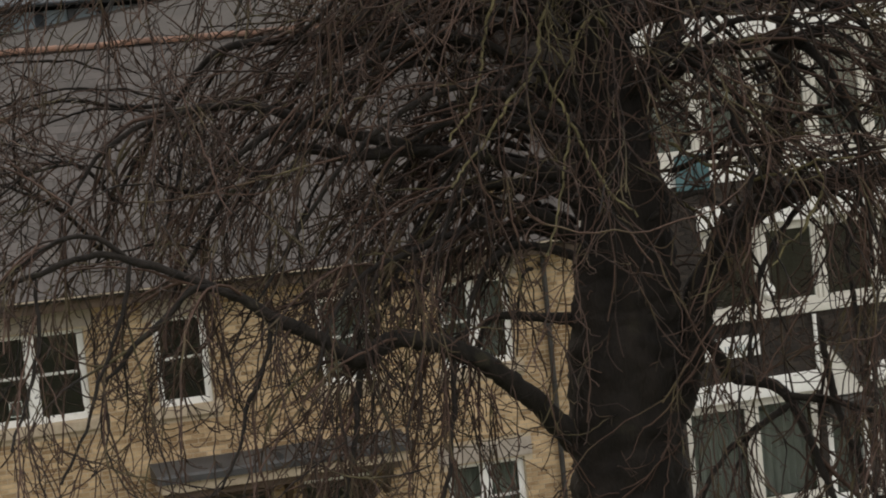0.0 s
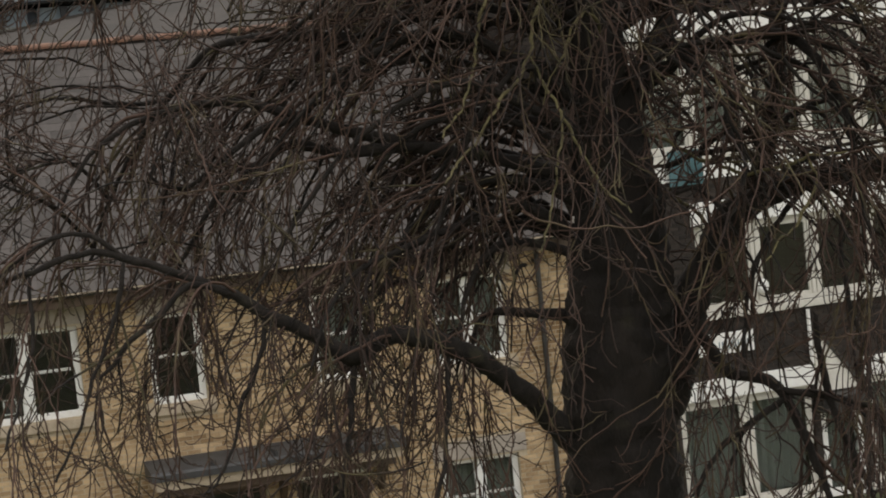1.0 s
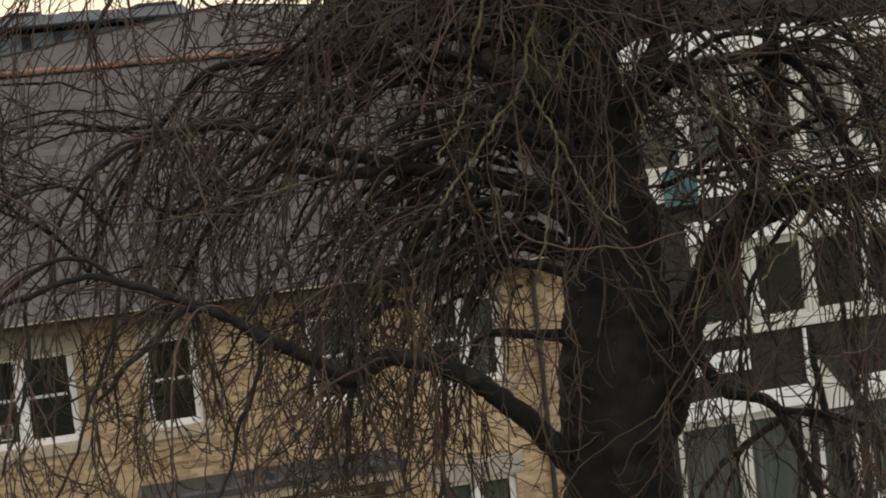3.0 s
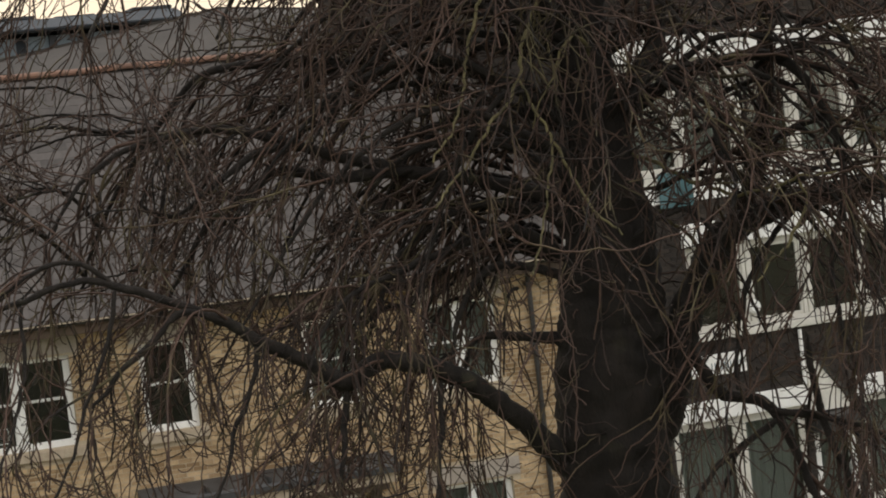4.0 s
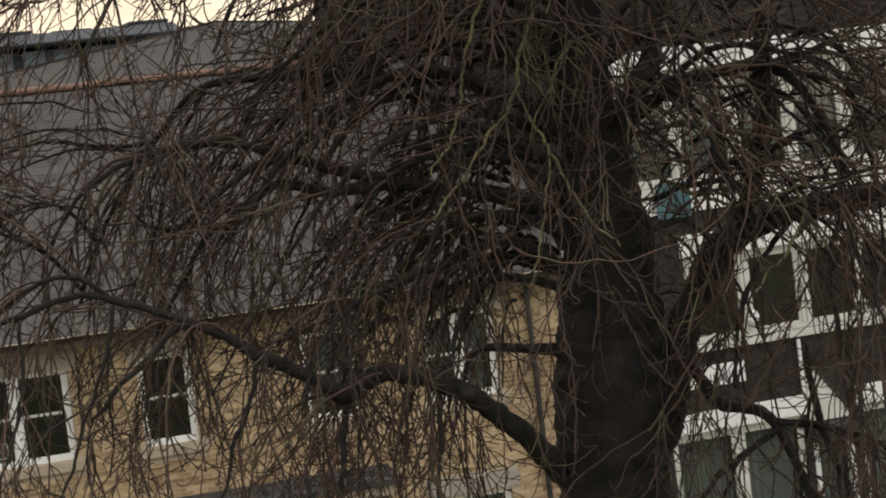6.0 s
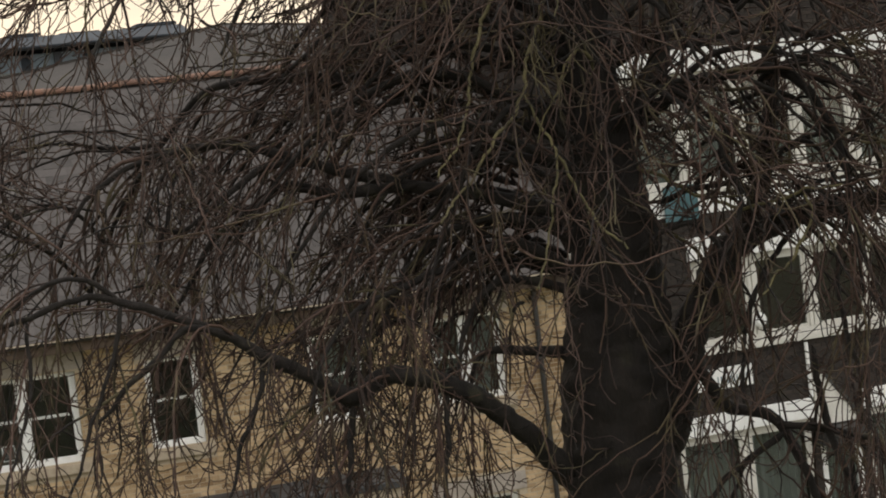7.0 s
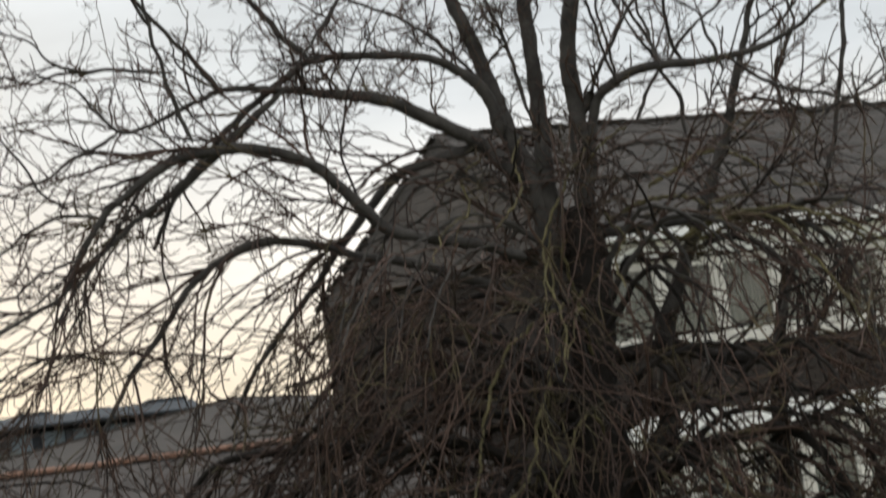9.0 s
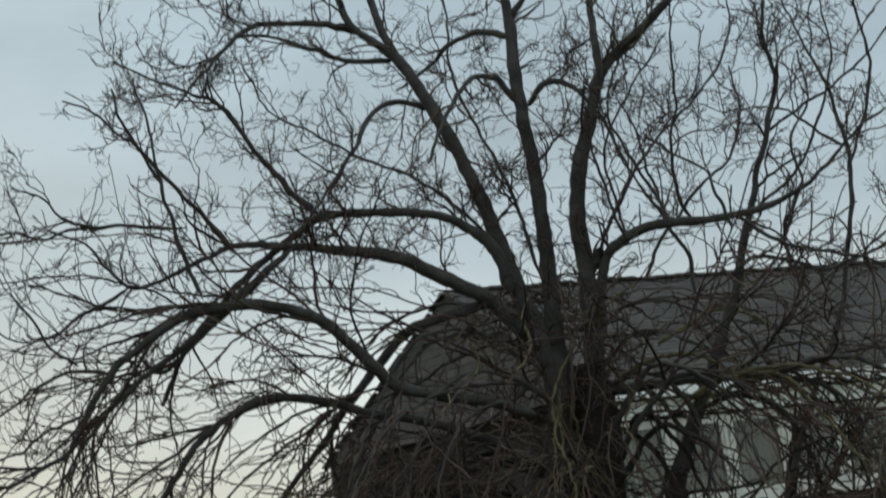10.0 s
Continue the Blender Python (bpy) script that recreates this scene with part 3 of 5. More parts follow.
for i in range(5):
    u = PANEL[0] + 0.78 + i * 0.125
    part("lettering", boxes((u, u + 0.022, -0.050, -0.0455, 3.02, 3.14), (u + 0.062, u + 0.084, -0.050, -0.0455, 3.02, 3.14)), FARGLASS, flats, "blue-grey lettering too blurred to read")
teal = part("apron_panel", boxes((0.66, 1.32, -0.105, -0.085, 5.95, 6.56), bevel=0.004), TEAL, flats, "teal panel below the window")
porch = part("porch_door", boxes((3.25, 3.37, 0.02, 0.14, 0, 1.75), (3.98, 4.10, 0.02, 0.14, 0, 1.75), (3.37, 3.98, 0.02, 0.14, 1.62, 1.75), (3.37, 3.98, 0.05, 0.11, 0.05, 0.2), bevel=0.006), WHITE, flats, "white glazed door")
pane = part("pane", boxes((3.37, 3.98, 0.07, 0.076, 0.2, 1.62)), GLASS, porch)
pane.visible_shadow = False
part("curtain", sheet_wave(3.37, 3.98, 0.1, 1.6, 0.3, 0.03, 5), CURTAIN, porch)
part("porch_roof", prism([(-0.36, 1.63), (-0.36, 1.90), (-0.004, 1.97), (-0.004, 1.63)], 3.20, 3.98), BLACKPIPE, flats, "small dark porch roof")
gusset = bmesh.new()
faces = [[gusset.verts.new((u, v, z)) for u, z in ((3.20, 1.99), (4.02, 1.99), (4.02, 2.08), (3.34, 2.98), (3.20, 2.98))] for v in (-0.07, -0.004)]
gusset.faces.new(faces[0])
gusset.faces.new(faces[1][::-1])
for k in range(5):
    gusset.faces.new((faces[0][k - 1], faces[0][k], faces[1][k], faces[1][k - 1]))
bmesh.ops.recalc_face_normals(gusset, faces=gusset.faces[:])
part("porch_panel", gusset, CREAM, flats, "sloping off-white board over the porch")
part("gusset_edge", prism([(-0.10, -0.02), (-0.10, 0.05), (-0.003, 0.05), (-0.003, -0.02)], 0, 1.14), BLACKPIPE, flats, "dark raking edge strip").matrix_local = pose(3.36, 0, 2.995, 0, 53, 0)
vent = bmesh.new()
for r, d, v in ((0.13, 0.03, -0.035), (0.10, 0.05, -0.055)):
    bmesh.ops.create_cone(vent, cap_ends=True, segments=24, radius1=r, radius2=r * 0.92, depth=d, matrix=Matrix.Translation((2.31, v, 4.02)) @ Matrix.Rotation(radians(90), 4, "X"))
part("vent_cover", vent, WHITE, flats, "round white vent cover")
fdp = part("downpipe", pipe_bm(3.14, -0.07, 2.52, 3.50, 0.035), WHITE, flats, "white downpipe")
flayout = brick_layout(0, 9.6, 0.0, FE - 0.1, fholes)
brick_stuff("bricks", flayout, 0.0, DARKBRICK, flats, 8)

end_bricks = brick_stuff("bricks", brick_layout(0.0, END_LEN, 3.0, FE + 0.1, END_HOLES), 0.0, DARKBRICK, flats, 9)
end_bricks.matrix_local = END_AT
end_window = strip_window(flats, *END_HOLES[0], 2, True)
end_window.matrix_local = END_AT
part("head_band", boxes((5.42, 6.98, -0.06, 0.045, 5.40, 5.56), bevel=0.01), WHITE, end_window, "white head board")

# ---- far roofs on the skyline ----
far = new("office_building")
far.matrix_world = pose(-17.76, 58.75, 0, 0, 0, 22)
tagged(far, "distant low blue-grey clad building with dark eave and roof plant", "building")
part("wall", boxes((0, 13, 0.3, 12, 0, 12.0)), METALROOF, far)
part("eave", boxes((-0.3, 11.6, -0.30, 0.5, 12.10, 12.15)), DARKCLAD, far)
part("roof", prism([(-0.40, 12.152), (-0.40, 12.20), (0.75, 12.56), (12, 12.56), (12, 12.152)], -0.3, 11.8), METALROOF, far, "blue-grey sheet roof")
for u in (1.3, 3.2, 5.1, 7.0, 8.9):
    strip = part("window_strip", boxes((u, u + 1.6, 0.18, 0.29, 11.50, 12.0)), FARGLASS, far)
    part("window_post", boxes((u + 0.68, u + 0.90, 0.06, 0.175, 11.50, 12.0)), DARKCLAD, strip)
    part("window_sill", boxes((u - 0.05, u + 1.65, 0.04, 0.29, 11.42, 11.495)), CURTAIN, strip)
for u0, u1, z in ((1.2, 2.9, 12.62), (6.5, 7.5, 12.68), (8.1, 9.3, 12.59), (10.45, 11.7, 12.68)):
    part("roof_plant", boxes((u0, u1, 0.8, 2.6, 12.565, z), bevel=0.03), METALROOF, far)
mast = part("aerial", boxes((7.53, 7.57, 1.0, 1.04, 12.565, 13.74)), DARKCLAD, far, "thin roof aerial")
part("crossbar", boxes((7.50, 7.86, 1.005, 1.035, 13.745, 13.775)), DARKCLAD, mast)

neighbour = new("house")
neighbour.matrix_world = pose(-12.36, 48.0, 0, 0, 0, 0)
tagged(neighbour, "neighbouring house with a low-pitched brown-grey hipped roof", "house")
part("wall", boxes((0.4, 13.0, 0.4, 12, 0, 10.1)), DARKBRICK, neighbour)
N_CORNERS = ((0.0, 0.0, 10.2), (13.4, 0.2, 10.0), (13.4, 12.6, 10.0), (0.0, 12.6, 10.2))
N_RIDGE = ((7.6, 4.0, 11.48), (9.9, 7.0, 11.40))
nroof = bmesh.new()
ev = [nroof.verts.new(p) for p in N_CORNERS]
ap = [nroof.verts.new(p) for p in N_RIDGE]
for f in ((ev[0], ev[1], ap[0]), (ev[1], ap[1], ap[0]), (ev[1], ev[2], ap[1]), (ev[2], ev[3], ap[1]), (ev[3], ap[0], ap[1]), (ev[3], ev[0], ap[0]), (ev[3], ev[2], ev[1], ev[0])):
    nroof.faces.new(f)
bmesh.ops.recalc_face_normals(nroof, faces=nroof.faces[:])
part("roof", nroof, BROWNROOF, neighbour, "brown-grey hipped roof")
for p, q in ((N_CORNERS[0], N_RIDGE[0]), N_RIDGE):
    run = Vector(q) - Vector(p)
    n = int(run.length / 0.46)
    for k in range(n):
        cap = part("hip_tile", boxes((0, 0.44, -0.07, 0.07, -0.02, 0.04), bevel=0.012), BROWNROOF, neighbour)
        cap.matrix_local = Matrix.Translation(Vector(p) + run * k / n) @ run.to_track_quat("X", "Z").to_matrix().to_4x4()

# ---- the bare tree ----
tree = new("tree")
tree.matrix_world = pose(1.3, 18.0, 0.0)
tagged(tree, "large bare old tree with arching limbs and hanging twigs", "tree")
TREE_AT = np.array([1.3, 18.0, 0.0])
rs = np.random.RandomState(21)


def spline(points, steps=6):
    """A smooth line through (x, y, z, r) points."""
    p = np.array(points, float)
    p = np.vstack([2 * p[0] - p[1], p, 2 * p[-1] - p[-2]])
    out = []
    for i in range(1, len(p) - 2):
        for k in range(steps):
            t = k / steps
            a, b, c, d = p[i - 1], p[i], p[i + 1], p[i + 2]
            out.append(0.5 * (2 * b + (c - a) * t + (2 * a - 5 * b + 4 * c - d) * t * t + (3 * b - a - 3 * c + d) * t ** 3))
    out.append(p[-2])
    out = np.array(out)
    out[:, 3] = np.maximum(out[:, 3], 0.006)
    return out


def tubes(paths, radii, sides):
    """Tapered tubes round many paths at once: paths (m, n, 3), radii (m, n)."""
    m, n, _ = paths.shape
    t = np.gradient(paths, axis=1)
    t /= np.linalg.norm(t, axis=2, keepdims=True) + 1e-9
    ref = np.where(np.abs(t[:, :1, 2:3]) > 0.8, np.array([1.0, 0, 0]), np.array([0, 0, 1.0]))
    ref = np.repeat(ref, n, axis=1)
    a = np.cross(t, ref)
    a /= np.linalg.norm(a, axis=2, keepdims=True) + 1e-9
    b = np.cross(t, a)
    ang = np.arange(sides) * 2 * np.pi / sides
    ring = a[:, :, None, :] * np.cos(ang)[None, None, :, None] + b[:, :, None, :] * np.sin(ang)[None, None, :, None]
    v = paths[:, :, None, :] + ring * radii[:, :, None, None]
    base = (np.arange(m) * n * sides)[:, None, None] + (np.arange(n - 1) * sides)[None, :, None]
    k = np.arange(sides)
    k2 = (k + 1) % sides
    f = np.stack([base + k, base + k2, base + sides + k2, base + sides + k], axis=3).reshape(-1, 4)
    return v.reshape(-1, 3), f


def tube_object(name, groups, mat, parent, label="", kind="", smooth=True):
    vs, fs, off = [], [], 0
    for v, f in groups:
        vs.append(v)
        fs.append(f + off)
        off += len(v)
    v, f = np.vstack(vs) - TREE_AT, np.vstack(fs)
    me = bpy.data.meshes.new(name)
    me.vertices.add(len(v))
    me.vertices.foreach_set("co", v.astype(np.float32).ravel())
    me.loops.add(len(f) * 4)
    me.loops.foreach_set("vertex_index", f.astype(np.int32).ravel())
    me.polygons.add(len(f))
    me.polygons.foreach_set("loop_start", np.arange(0, len(f) * 4, 4, dtype=np.int32))
    me.polygons.foreach_set("use_smooth", np.full(len(f), smooth))
    me.update(calc_edges=True)
    me.materials.append(mat)
    ob = new(name, me)
    ob.parent = parent
    return tagged(ob, label, kind=kind)


def unit(v):
    return v / (np.linalg.norm(v, axis=-1, keepdims=True) + 1e-9)


def shoots(start, heading, length, n, pull, wander, curl, kink=0.16):
    """Grows many shoots at once; pull: up (+) or down (-) along the way; curl: upward turn of the tips; kink: zigzag from bud to bud."""
    m = len(start)
    p = np.zeros((m, n, 3))
    p[:, 0] = start
    d = unit(heading)
    step = 9.0 / (n - 1)
    bend = rs.normal(size=(m, 3)) * wander * step
    hook = np.abs(rs.normal(size=m)) * curl * step
    for i in range(1, n):
        k = i / (n - 1)
        bend = 0.88 * bend + rs.normal(size=(m, 3)) * wander * step * 0.4
        d = d + bend
        d[:, 2] += pull * step * (1.0 - 0.5 * k) + hook * max(0.0, k - 0.5) * 3
        d = unit(d)
        go = unit(d + rs.normal(size=(m, 3)) * kink)
        p[:, i] = p[:, i - 1] + go * (length / (n - 1))[:, None]
    return p


def pick(paths, radii, count, lo=0.1):
    """Random places along paths: point, heading, radius."""
    m, n, _ = paths.shape
    seg = np.linalg.norm(np.diff(paths, axis=1), axis=2).sum(axis=1)
    who = rs.choice(m, size=count, p=seg / seg.sum())
    at = (lo + (1 - lo) * rs.rand(count)) * (n - 1.001)
    i = at.astype(int)
    fr = (at - i)[:, None]
    pt = paths[who, i] * (1 - fr) + paths[who, i + 1] * fr
    hd = unit(paths[who, i + 1] - paths[who, i])
    r = radii[who, i] * (1 - fr[:, 0]) + radii[who, i + 1] * fr[:, 0]
    return pt, hd, r


def side_heading(hd, forward, spread):
    r = rs.normal(size=hd.shape)
    r -= (r * hd).sum(axis=1, keepdims=True) * hd
    return hd * forward + unit(r) * spread


def taper(r0, r1, n):
    k = np.linspace(0, 1, n)[None, :]
    return r0[:, None] * (1 - k) + np.asarray(r1).reshape(-1, 1) * k


def total(paths):
    return np.linalg.norm(np.diff(paths, axis=1), axis=2).sum()


def twigs_on(paths, radii, hang, density):
    """Boughs, branches, twigs and tips along a limb; hang below 0: they droop, above: they rise."""
    groups = []
    low = hang < -0.15
    if hang < -0.75:
        density *= 0.88
    elif low and paths[..., 2].mean() > 9.7 and -0.8 < paths[..., 0].mean() < 1.3:
        density *= 0.65
    drop = max(-0.30, 0.30 * hang) if low else 0.06 * hang
    calm = 0.7 if hang < -0.75 else 1.0
    at_x = paths[..., 0].mean()
    density = density if low else min(0.95 if at_x > 2.0 else 1.35, density * (1.3 if hang > 0.45 and at_x < 2.0 else 1.0))
    short = 0.62 if at_x < -1.6 else 1.0
    # the outer sprays are thinner and more twiggy
    spray, slim = (1.5, 0.78) if -0.75 < hang < -0.15 and at_x < -0.4 else (1.0, 1.0)
    # boughs
    n1 = max(2, int(total(paths) * (1.5 if low else 2.1) * density))
    pt, hd, r = pick(paths, radii, n1, 0.15)
    h = side_heading(hd, 1.3 if low else 0.8, 0.75 if low else 0.9)
    h[:, 2] += 0.15 if low else 0.3
    p1 = shoots(pt, h, rs.uniform(0.8, 2.2, n1) * (1.0 if low else 0.40 * short), 22, drop * 0.7, 0.09 if low else 0.15, 0.06 if low else 0.14, 0.09 if low else 0.14)
    r1 = taper(np.minimum(r * 0.6, rs.uniform(0.011, 0.024, n1) * (1.0 if low else 0.85)), np.full(n1, 0.007 if low else 0.0055), 22)
    groups.append(tubes(p1, r1, 5))
    # branches
    n2 = max(3, int((total(paths) * (1.7 if low else 3.0) + total(p1) * (2.4 if low else 3.6)) * density * spray))
    na = int(n2 * 0.32)
    a, b = pick(paths, radii, na, 0.12), pick(p1, r1, n2 - na, 0.1)
    pt, hd, r = (np.concatenate(q) for q in zip(a, b))
    ln = rs.uniform(0.4, 1.9, n2) * (1.1 if low else 0.40 * short)
    h = side_heading(hd, 1.35 if low else 0.7, 0.7 if low else 0.85)
    h[:, 2] += 0.1 + 0.22 * hang if low else 0.15
    p2 = shoots(pt, h, ln, 16, drop * 1.2, 0.13 * calm if low else 0.20, 0.10 if low else 0.20, 0.11 if low else 0.15)
    r2 = taper(np.minimum(r * 0.65, rs.uniform(0.010, 0.024, n2) * (slim if low else 0.56)), np.full(n2, 0.0075 * slim if low else 0.0046), 16)
    groups.append(tubes(p2, r2, 4))
    # twigs
    n3 = int(total(p2) * (2.9 if low else 11.0) * spray)
    pt, hd, r = pick(p2, r2, n3, 0.22)
    ln = rs.uniform(0.15, 0.75, n3) * (1.1 if low else 0.46)
    p3 = shoots(pt, side_heading(hd, 1.3 if low else 0.75, 0.7 if low else 0.85), ln, 11, drop * 0.6 if low else 0.06, 0.17 * calm if low else 0.22, 0.14 if low else 0.26, 0.15 if low else 0.17)
    r3 = taper(np.minimum(r * 0.85, rs.uniform(0.0065, 0.0140, n3) * (slim if low else 0.44)), np.full(n3, 0.0052 * slim if low else 0.0030), 11)
    groups.append(tubes(p3, r3, 3))
    # tips
    n4 = int(total(p3) * (1.3 if low else 11.0))
    pt, hd, r = pick(p3, r3, n4, 0.15)
    p4 = shoots(pt, side_heading(hd, 0.8, 0.8), rs.uniform(0.06, 0.26, n4) * (1.0 if low else 0.62), 5, 0.04, 0.10 if low else 0.18, 0.06, 0.20 if low else 0.12)
    r4 = taper(np.full(n4, 0.0048 if low else 0.0030), np.full(n4, 0.0028 if low else 0.0020), 5)
    groups.append(tubes(p4, r4, 3))
    return groups


def rough_limb(s, sides, amount):
    """The limb's tube with lumps and bark ridges."""
    v, f = tubes(s[None, :, :3], s[None, :, 3], sides)
    c = np.repeat(s[:, :3], sides, axis=0)
    for i in range(len(v)):
        q = Vector(v[i] * 6.0)
        k = 1.0 + amount * noise.noise(q) + amount * 0.7 * noise.noise(q * 3.1) + amount * 0.4 * noise.noise(q * 7.3)
        v[i] = c[i] + (v[i] - c[i]) * k
    return v, f


def grow_limb(hang, density, points, bark=LIMB):
    s = spline(points, 12)
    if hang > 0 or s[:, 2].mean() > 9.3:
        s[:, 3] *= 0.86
        # high limbs take the bark with sky haze in its colour
        bark = HAZED if bark == LIMB else bark
    s[:4, 3] *= (0.25, 0.6, 0.85, 0.95)
    for q in s[1:]:
        v = Vector(q[:3])
        q[:3] += (0.18 * q[3] + 0.006) * np.array(noise.noise_vector(v * 3.0)) + 0.15 * q[3] * np.array(noise.noise_vector(v * 9.0))
        if q[3] < 0.032:
            q[:3] += 0.022 * np.array(noise.noise_vector(v * 4.5)) + 0.012 * np.array(noise.noise_vector(v * 11.0))
        if bark == LICHEN:
            q[:3] += 0.035 * np.array(noise.noise_vector(v * 4.0)) + 0.018 * np.array(noise.noise_vector(v * 13.0))
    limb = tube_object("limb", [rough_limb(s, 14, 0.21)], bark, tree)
    groups = twigs_on(s[None, :, :3], s[None, :, 3], hang, density)
    if s[8, 3] > 0.09 and hang > 0.4:
        # crooked young shoots on the lower part of an upright stem
        m = len(s) // 4
        pt, hd, r = pick(s[None, :m, :3], s[None, :m, 3], 50, 0.0)
        h = side_heading(hd, 0.15, 1.0)
        q1 = shoots(pt + unit(h) * r[:, None] * 0.8, h, rs.uniform(0.3, 1.0, 50), 14, -0.06, 0.20, 0.10, 0.2)
        w1 = taper(rs.uniform(0.007, 0.012, 50), np.full(50, 0.005), 14)
        pt, hd, r = pick(q1, w1, 170, 0.15)
        q2 = shoots(pt, side_heading(hd, 0.8, 0.8), rs.uniform(0.12, 0.45, 170), 8, -0.03, 0.2, 0.2, 0.2)
        groups += [tubes(q1, w1, 4), tubes(q2, taper(np.minimum(r, 0.007), np.full(170, 0.004), 8), 3)]
    tube_object("twigs", groups, TWIG, limb, kind="stuff")
    return limb


trunk_line = spline([(1.22, 18.0, -0.1, 0.74), (1.24, 18.0, 0.4, 0.60), (1.26, 18.0, 1.6, 0.52), (1.27, 18.0, 2.5, 0.512), (1.285, 18.0, 3.4, 0.50), (1.30, 18.0, 4.1, 0.495), (1.33, 18.0, 4.76, 0.48), (1.39, 18.0, 5.5, 0.485), (1.46, 18.0, 6.08, 0.43),
                     (1.48, 18.0, 6.82, 0.36), (1.45, 18.0, 7.56, 0.28), (1.43, 18.0, 8.24, 0.22), (1.48, 18.0, 8.8, 0.20), (1.57, 18.0, 9.5, 0.19), (1.56, 18.0, 10.1, 0.13)], 14)
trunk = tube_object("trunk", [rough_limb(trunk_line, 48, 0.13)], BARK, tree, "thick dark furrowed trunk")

grow_limb(-1.00, 0.6, [(0.97, 18.00, 4.50, 0.121), (0.72, 17.74, 4.88, 0.102), (0.38, 17.45, 5.28, 0.092), (0.07, 17.17, 5.55, 0.083), (-0.33, 16.87, 5.77, 0.078), (-0.60, 16.81, 5.81, 0.073), (-0.85, 16.72, 5.68, 0.077), (-1.14, 16.63, 5.88, 0.059), (-1.51, 16.55, 6.12, 0.052), (-1.76, 16.45, 6.31, 0.045), (-2.00, 16.37, 6.45, 0.035), (-2.54, 16.26, 6.70, 0.031), (-2.87, 16.17, 6.76, 0.026), (-3.26, 16.06, 6.65, 0.022), (-3.65, 15.96, 6.57, 0.017)])
grow_limb(-1.00, 0.8, [(1.03, 18.00, 5.71, 0.056), (0.69, 17.92, 5.77, 0.046), (0.37, 17.80, 5.83, 0.037), (0.20, 17.66, 5.78, 0.020), (0.07, 17.50, 5.49, 0.014)])
grow_limb(-0.40, 0.8, [(-1.75, 16.39, 6.32, 0.031), (-2.04, 16.35, 6.42, 0.029), (-2.38, 16.29, 6.19, 0.024), (-2.66, 16.23, 5.91, 0.020), (-2.82, 16.15, 5.76, 0.013)])
grow_limb(-0.30, 1.0, [(1.72, 18.00, 4.68, 0.162), (1.97, 18.03, 5.44, 0.153), (2.22, 18.08, 6.06, 0.144), (2.49, 18.13, 6.42, 0.131), (2.92, 18.19, 6.62, 0.108), (3.33, 18.26, 6.69, 0.089), (3.84, 18.33, 6.73, 0.076), (4.41, 18.40, 6.72, 0.062)])
grow_limb(-0.90, 1.2, [(1.29, 18.00, 6.84, 0.070), (0.53, 17.93, 7.12, 0.060), (-0.14, 17.82, 7.30, 0.055), (-0.69, 17.69, 7.48, 0.050), (-1.19, 17.55, 7.68, 0.045), (-1.64, 17.39, 7.83, 0.036), (-2.05, 17.23, 7.83, 0.031), (-2.45, 17.06, 7.75, 0.026), (-2.82, 16.88, 7.51, 0.020), (-3.06, 16.70, 7.13, 0.013)])
grow_limb(-0.90, 1.1, [(-1.18, 17.40, 7.67, 0.031), (-1.48, 17.35, 7.56, 0.031), (-1.77, 17.28, 7.38, 0.027), (-2.02, 17.19, 7.20, 0.020), (-2.24, 17.10, 7.18, 0.013), (-2.44, 17.00, 7.38, 0.011)])
grow_limb(-1.00, 1.2, [(-0.13, 17.75, 7.32, 0.055), (-0.81, 17.72, 7.32, 0.046), (-1.23, 17.67, 7.43, 0.041), (-1.63, 17.61, 7.24, 0.032), (-1.94, 17.54, 6.99, 0.025), (-2.20, 17.47, 6.63, 0.018), (-2.43, 17.40, 6.23, 0.013)])
grow_limb(-0.90, 1.1, [(1.37, 18.00, 7.67, 0.070), (0.62, 18.05, 8.03, 0.056), (-0.14, 18.11, 8.23, 0.047), (-0.83, 18.19, 8.33, 0.042), (-1.62, 18.28, 8.38, 0.040), (-1.99, 18.37, 8.28, 0.033), (-2.36, 18.47, 7.92, 0.029), (-2.70, 18.58, 7.53, 0.024), (-2.99, 18.69, 7.10, 0.019), (-3.25, 18.80, 6.55, 0.015)])
grow_limb(-1.10, 1.2, [(1.19, 18.00, 6.36, 0.065), (0.63, 17.82, 6.72, 0.046), (0.18, 17.57, 6.63, 0.036), (-0.31, 17.27, 6.50, 0.029), (-0.73, 16.94, 6.38, 0.022), (-1.02, 16.58, 6.07, 0.015), (-1.18, 16.20, 5.68, 0.010)])
grow_limb(0.55, 0.6, [(1.25, 18.00, 9.43, 0.125), (1.21, 18.03, 10.29, 0.109), (1.06, 18.08, 10.83, 0.092), (0.94, 18.14, 11.37, 0.084), (0.78, 18.21, 11.99, 0.076), (0.55, 18.28, 12.63, 0.068), (0.27, 18.35, 13.20, 0.057), (-0.10, 18.43, 13.61, 0.038), (-0.25, 18.51, 14.13, 0.032), (-0.50, 18.60, 14.76, 0.022)])
grow_limb(0.60, 0.6, [(0.33, 18.40, 13.10, 0.043), (0.14, 18.50, 13.68, 0.043), (0.07, 18.64, 14.24, 0.035), (-0.05, 18.80, 15.01, 0.022)])
grow_limb(0.60, 0.8, [(1.32, 18.00, 9.57, 0.117), (1.32, 18.00, 10.37, 0.096), (1.34, 18.00, 10.98, 0.083), (1.35, 18.00, 11.60, 0.075), (1.33, 18.00, 12.17, 0.071), (1.31, 18.00, 12.87, 0.067), (1.33, 18.00, 13.35, 0.056), (1.29, 18.00, 13.79, 0.038), (1.22, 18.00, 14.46, 0.025)])
